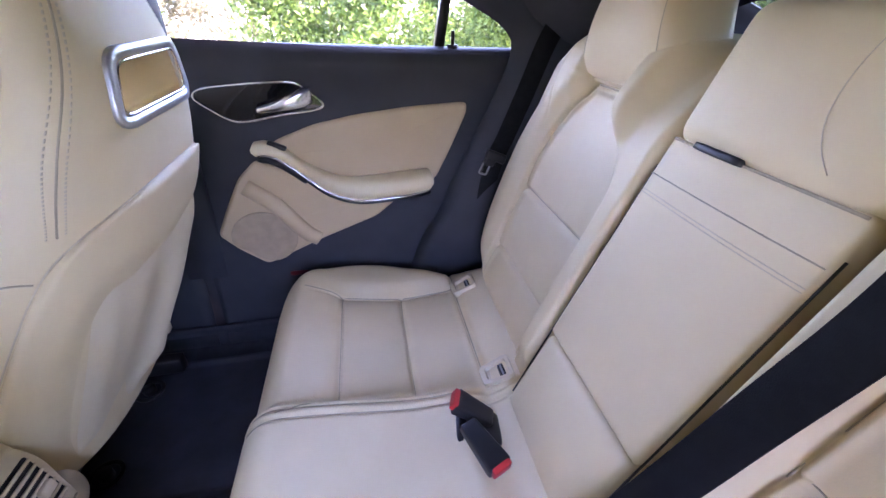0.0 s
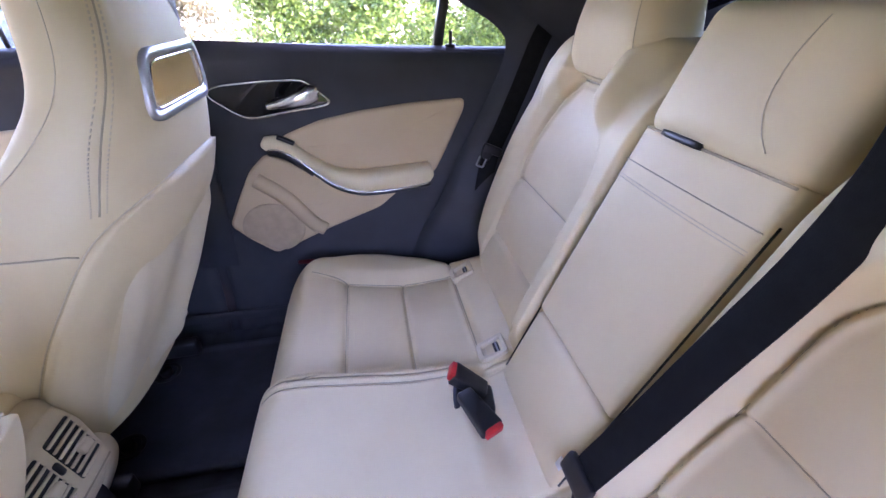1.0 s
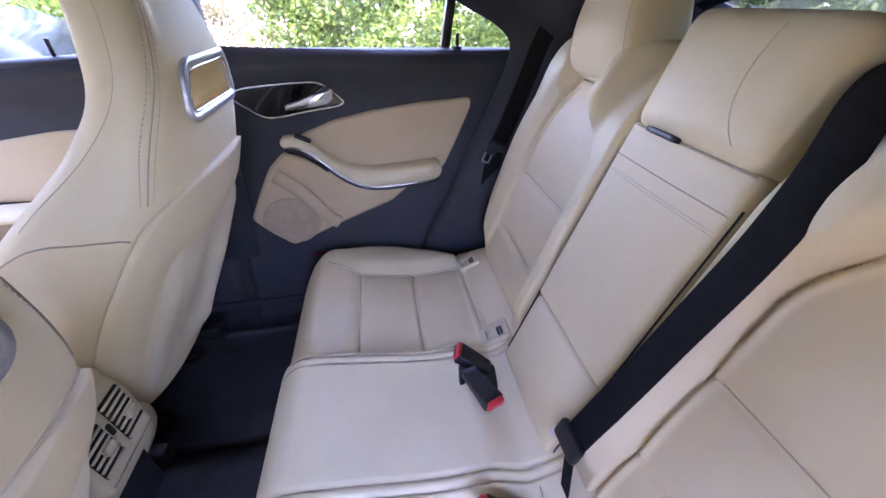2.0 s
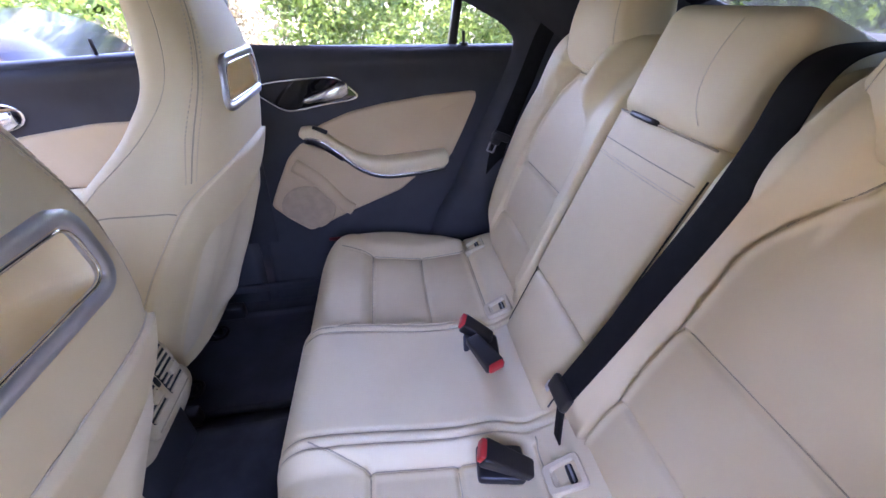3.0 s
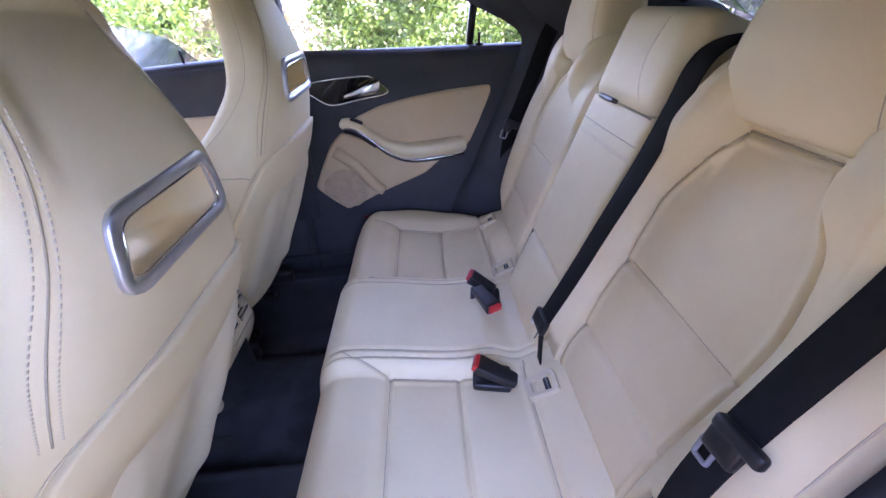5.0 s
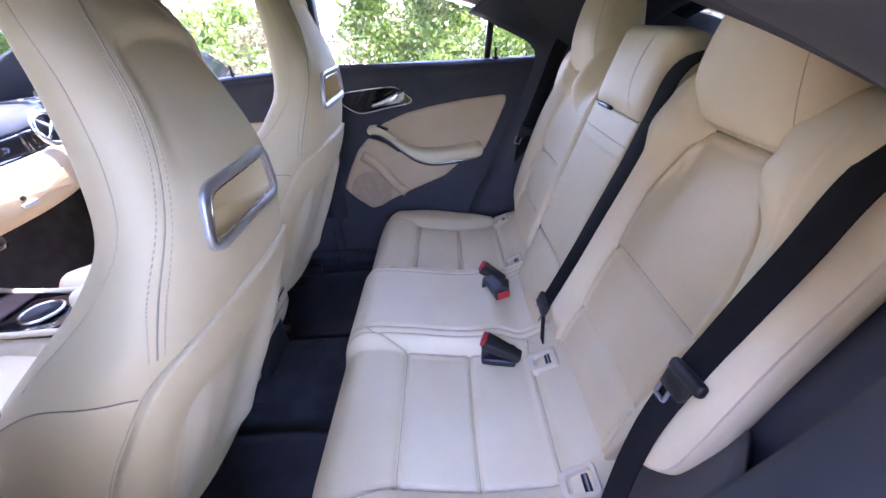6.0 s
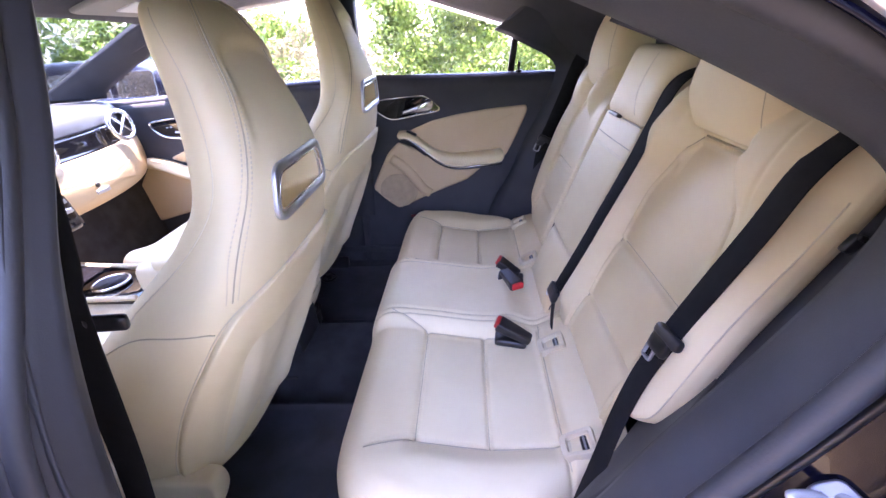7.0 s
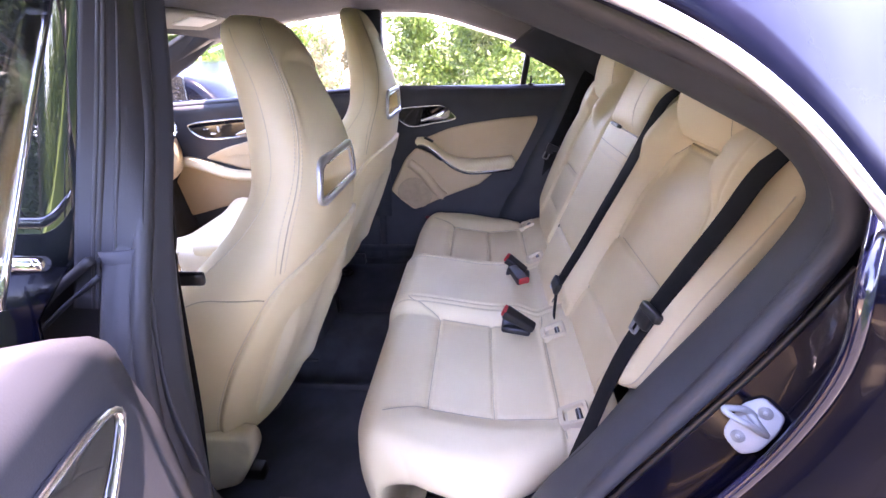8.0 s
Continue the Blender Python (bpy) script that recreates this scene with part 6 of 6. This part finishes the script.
def tree(at, height, spread, seed, mat=None):
    rng = random.Random(seed)
    t = thing("tree", "tall broad-leaved tree on the lawn", "tree", "lawn trees")
    t.location = at
    trunk = [Vector((0.10 * math.sin(k_ * 3 + seed), 0.08 * math.cos(k_ * 2.2), height * 0.55 * k_)) for k_ in [i / 10 for i in range(11)]]
    verts, faces = [], []
    def limb(line, r0, r1):
        n = 8
        base = len(verts)
        for i, p in enumerate(line):
            r = r0 + (r1 - r0) * i / (len(line) - 1)
            verts.extend([p + Vector((r * math.cos(2 * math.pi * j / n), r * math.sin(2 * math.pi * j / n), 0)) for j in range(n)])
        for i in range(len(line) - 1):
            for j in range(n):
                q = (j + 1) % n
                faces.append((base + i * n + j, base + i * n + q, base + (i + 1) * n + q, base + (i + 1) * n + j))
    limb(trunk, height * 0.028, height * 0.015)
    cl = []
    for i in range(14):
        a = rng.uniform(0, 6.28)
        z0 = height * rng.uniform(0.25, 0.55)
        tip = Vector((math.cos(a) * spread * rng.uniform(0.5, 1), math.sin(a) * spread * rng.uniform(0.5, 1), z0 + height * rng.uniform(0.1, 0.42)))
        limb(curve([(0, 0, z0), (tip.x * 0.5, tip.y * 0.5, z0 + (tip.z - z0) * 0.35), tuple(tip)], 4), height * 0.010, height * 0.003)
        for k_ in range(7):
            cl.append((tip.x * rng.uniform(0.4, 1.1) + rng.uniform(-0.5, 0.5), tip.y * rng.uniform(0.4, 1.1) + rng.uniform(-0.5, 0.5), tip.z + rng.uniform(-0.8, 0.8), spread * rng.uniform(0.12, 0.28)))
    finish("trunk", verts, faces, BARK, t, "brown bark trunk and limbs")
    crown = leaves("crown", cl, 30000, 0.12, mat or LEAF_DARK, "dark green leafy crown", "", seed=seed, kind="")
    crown.parent = t
    return t


SPOTS = [(-13.5, -10), (-10, -9), (-17, -13), (12, -10), (-16, -9.5), (-9, -13), (3.6, -5.2), (6.8, -3.6)]
base_trees = [tree((x_, y_, 0), 10 + 1.5 * i, 3.6, 20 + i) for i, (x_, y_) in enumerate(SPOTS[:3])]
for i, (x_, y_) in enumerate(SPOTS[3:]):
    copy_thing(base_trees[i % 3], pose(x_, y_, 0, 0, 0, 67 * i))


# parked car beyond the front window
def parked_car():
    c = thing("parked_car", "dark parked car with pale side windows", "car")
    prof = [(-1.9, 0.35), (-1.95, 0.62), (-1.6, 0.80), (-0.9, 0.90), (-0.35, 1.36), (0.1, 1.45), (0.9, 1.44), (1.45, 1.30), (1.85, 0.95), (1.98, 0.70), (1.95, 0.35)]
    out = corners2(prof, 0.15)
    pad("body", out, lambda a, b, h: (a, -0.88 + (0.88 - h * 1.0 + 0.10 * max(b - 0.9, 0) / 0.5 * 1.0), b), 0.85, PAINT, c, "dark painted body", r=0.10, back=0.85)
    for xa, xb in ((-0.45, 0.12), (0.20, 0.85), (0.92, 1.35)):
        win = corners2([(xa + (0.25 if xa < -0.3 else 0), 0.98), (xb, 0.98), (xb, 1.34), (xa + (0.42 if xa < -0.3 else 0), 1.34)], 0.04)
        pad("side_window", win, lambda a, b, h: (a, 0.0 - 0.845 - h + 0.10 * (b - 0.9) / 0.5, b), 0.012, GLOSS_BLACK, c, "dark reflecting side window", r=0.008)
    for x in (-1.25, 1.25):
        ring = [Vector((x + 0.26 * math.cos(a), -0.80, 0.32 + 0.26 * math.sin(a))) for a in [2 * math.pi * i / 28 for i in range(28)]]
        tube("tyre", ring, 0.075, RUBBER, c, "black tyre", closed=True, n=10, up=(0, 1, 0))
        sheet("rim", lambda u, v, x=x: (x + 0.2 * (1 - v) * math.cos(2 * math.pi * u), -0.845 - 0.02 * math.cos(v * 3) , 0.32 + 0.2 * (1 - v) * math.sin(2 * math.pi * u)), 24, 5, SILVER_TRIM, c, "silver wheel rim", wrap=True)
    c.matrix_world = pose(-4.66, 3.9, -0.40) @ Matrix.Diagonal((1, 1, 1.08, 1))
    return c


parked_car()


# ---- the rest of the car's body, closing it round ----
def bonnet_at(u, v):
    s = 2 * v - 1
    x = -3.0 + 1.06 * u
    return (x, MID + (0.80 - 0.10 * (1 - u) ** 2) * s, 0.72 + 0.29 * math.sin(u * math.pi / 2) ** 0.6 - 0.06 * abs(s) ** 4)


tagged(sheet("wall_bonnet", bonnet_at, 24, 30, PAINT, None, thick=0.004), "dark blue painted bonnet", "body panel", kind="structure")
tagged(sheet("wall_boot", lambda u, v: (0.72 + 0.55 * u, MID + (0.62 - 0.04 * u) * (2 * v - 1), 1.035 - 0.05 * u * u - 0.05 * abs(2 * v - 1) ** 4), 12, 24, PAINT, None, thick=0.004), "dark blue painted boot lid", "body panel", kind="structure")
tagged(sheet("wall_tail", lambda u, v: (1.27 + 0.06 * math.sin(math.pi * v), MID + 0.74 * (2 * u - 1), 0.28 + 0.71 * v), 20, 12, PAINT, None, thick=0.004), "dark blue painted tail", "body panel", kind="structure")
tagged(sheet("wall_nose", lambda u, v: (-3.0 - 0.12 * math.sin(math.pi * v) + 0.25 * abs(2 * u - 1) ** 3, MID + 0.76 * (2 * u - 1), 0.22 + 0.52 * v), 24, 12, PAINT, None, thick=0.004), "dark blue painted nose and bumper", "body panel", kind="structure")


def wing_at(sgn, x0, x1, wheel):
    def at(u, v):
        x = x0 + (x1 - x0) * u
        arch = math.sqrt(max(0.36 ** 2 - (x - wheel) ** 2, 0)) + 0.30
        low = max(0.24, arch)
        return (x, MID + sgn * (0.80 + 0.03 * math.sin(math.pi * v)), low + (0.92 - low) * v)
    return at


for sgn in (-1, 1):
    tagged(sheet("wall_wing", wing_at(sgn, -2.95, -1.70, -2.25), 40, 12, PAINT, None, thick=0.004), "dark blue painted front wing", "body panel", kind="structure")
    tagged(sheet("wall_rear_wing", wing_at(sgn, 0.12, 1.28, 0.42), 40, 12, PAINT, None, thick=0.004), "dark blue painted rear wing", "body panel", kind="structure")
tagged(sheet("wall_underbody", lambda u, v: (-3.0 + 4.28 * u, MID + 0.74 * (2 * v - 1), 0.21), 10, 6, BLACK_PLASTIC, None, thick=0.01), "black underbody", "body panel", kind="structure")


def wheel(x, sgn):
    w = thing("wheel", "black tyre on a silver alloy rim", "wheel", "car wheels")
    ring = [Vector((x + 0.235 * math.cos(a), MID + sgn * 0.70, 0.315 + 0.235 * math.sin(a))) for a in [2 * math.pi * i / 36 for i in range(36)]]
    tube("tyre", ring, 0.080, RUBBER, w, "black tyre", closed=True, n=12, up=(0, 1, 0))
    sheet("rim", lambda u, v: (x + 0.19 * (1 - v) * math.cos(2 * math.pi * u), MID + sgn * (0.735 + 0.02 * math.cos(v * 3)), 0.315 + 0.19 * (1 - v) * math.sin(2 * math.pi * u)), 28, 6, SILVER_TRIM, w, "silver rim", wrap=True)


for x_ in (-2.25, 0.42):
    for sgn in (-1, 1):
        wheel(x_, sgn)


# short grass beside the car
def blades(name, x0, x1, y0, y1, count, size, mat, label, seed):
    rng = np.random.default_rng(seed)
    x = rng.uniform(x0, x1, count)
    y = rng.uniform(y0, y1, count)
    a = rng.uniform(0, 6.283, count)
    h = size * rng.uniform(0.5, 1.4, count)
    lean = rng.uniform(-0.5, 0.5, (count, 2)) * h[:, None]
    b = np.stack([x, y, np.full(count, -0.01)], 1)
    d = np.stack([np.cos(a), np.sin(a), np.zeros(count)], 1) * size * 0.10
    tip = b + np.stack([lean[:, 0], lean[:, 1], h], 1)
    v = np.stack([b - d, b + d, tip], 1).reshape(-1, 3)
    me = bpy.data.meshes.new(name)
    me.from_pydata(v.tolist(), [], np.arange(count * 3).reshape(-1, 3).tolist())
    me.materials.append(mat)
    tagged(new(name, me), label, "grass", kind="stuff")


blades("grass", -6.5, 4.0, -7.5, -2.6, 60000, 0.10, GRASS, "short green lawn grass beside the track", 31)
blades("grass", -3.0, 3.0, -2.8, -1.1, 16000, 0.05, LEAF_DRY, "sparse dry grass beside the car", 32)
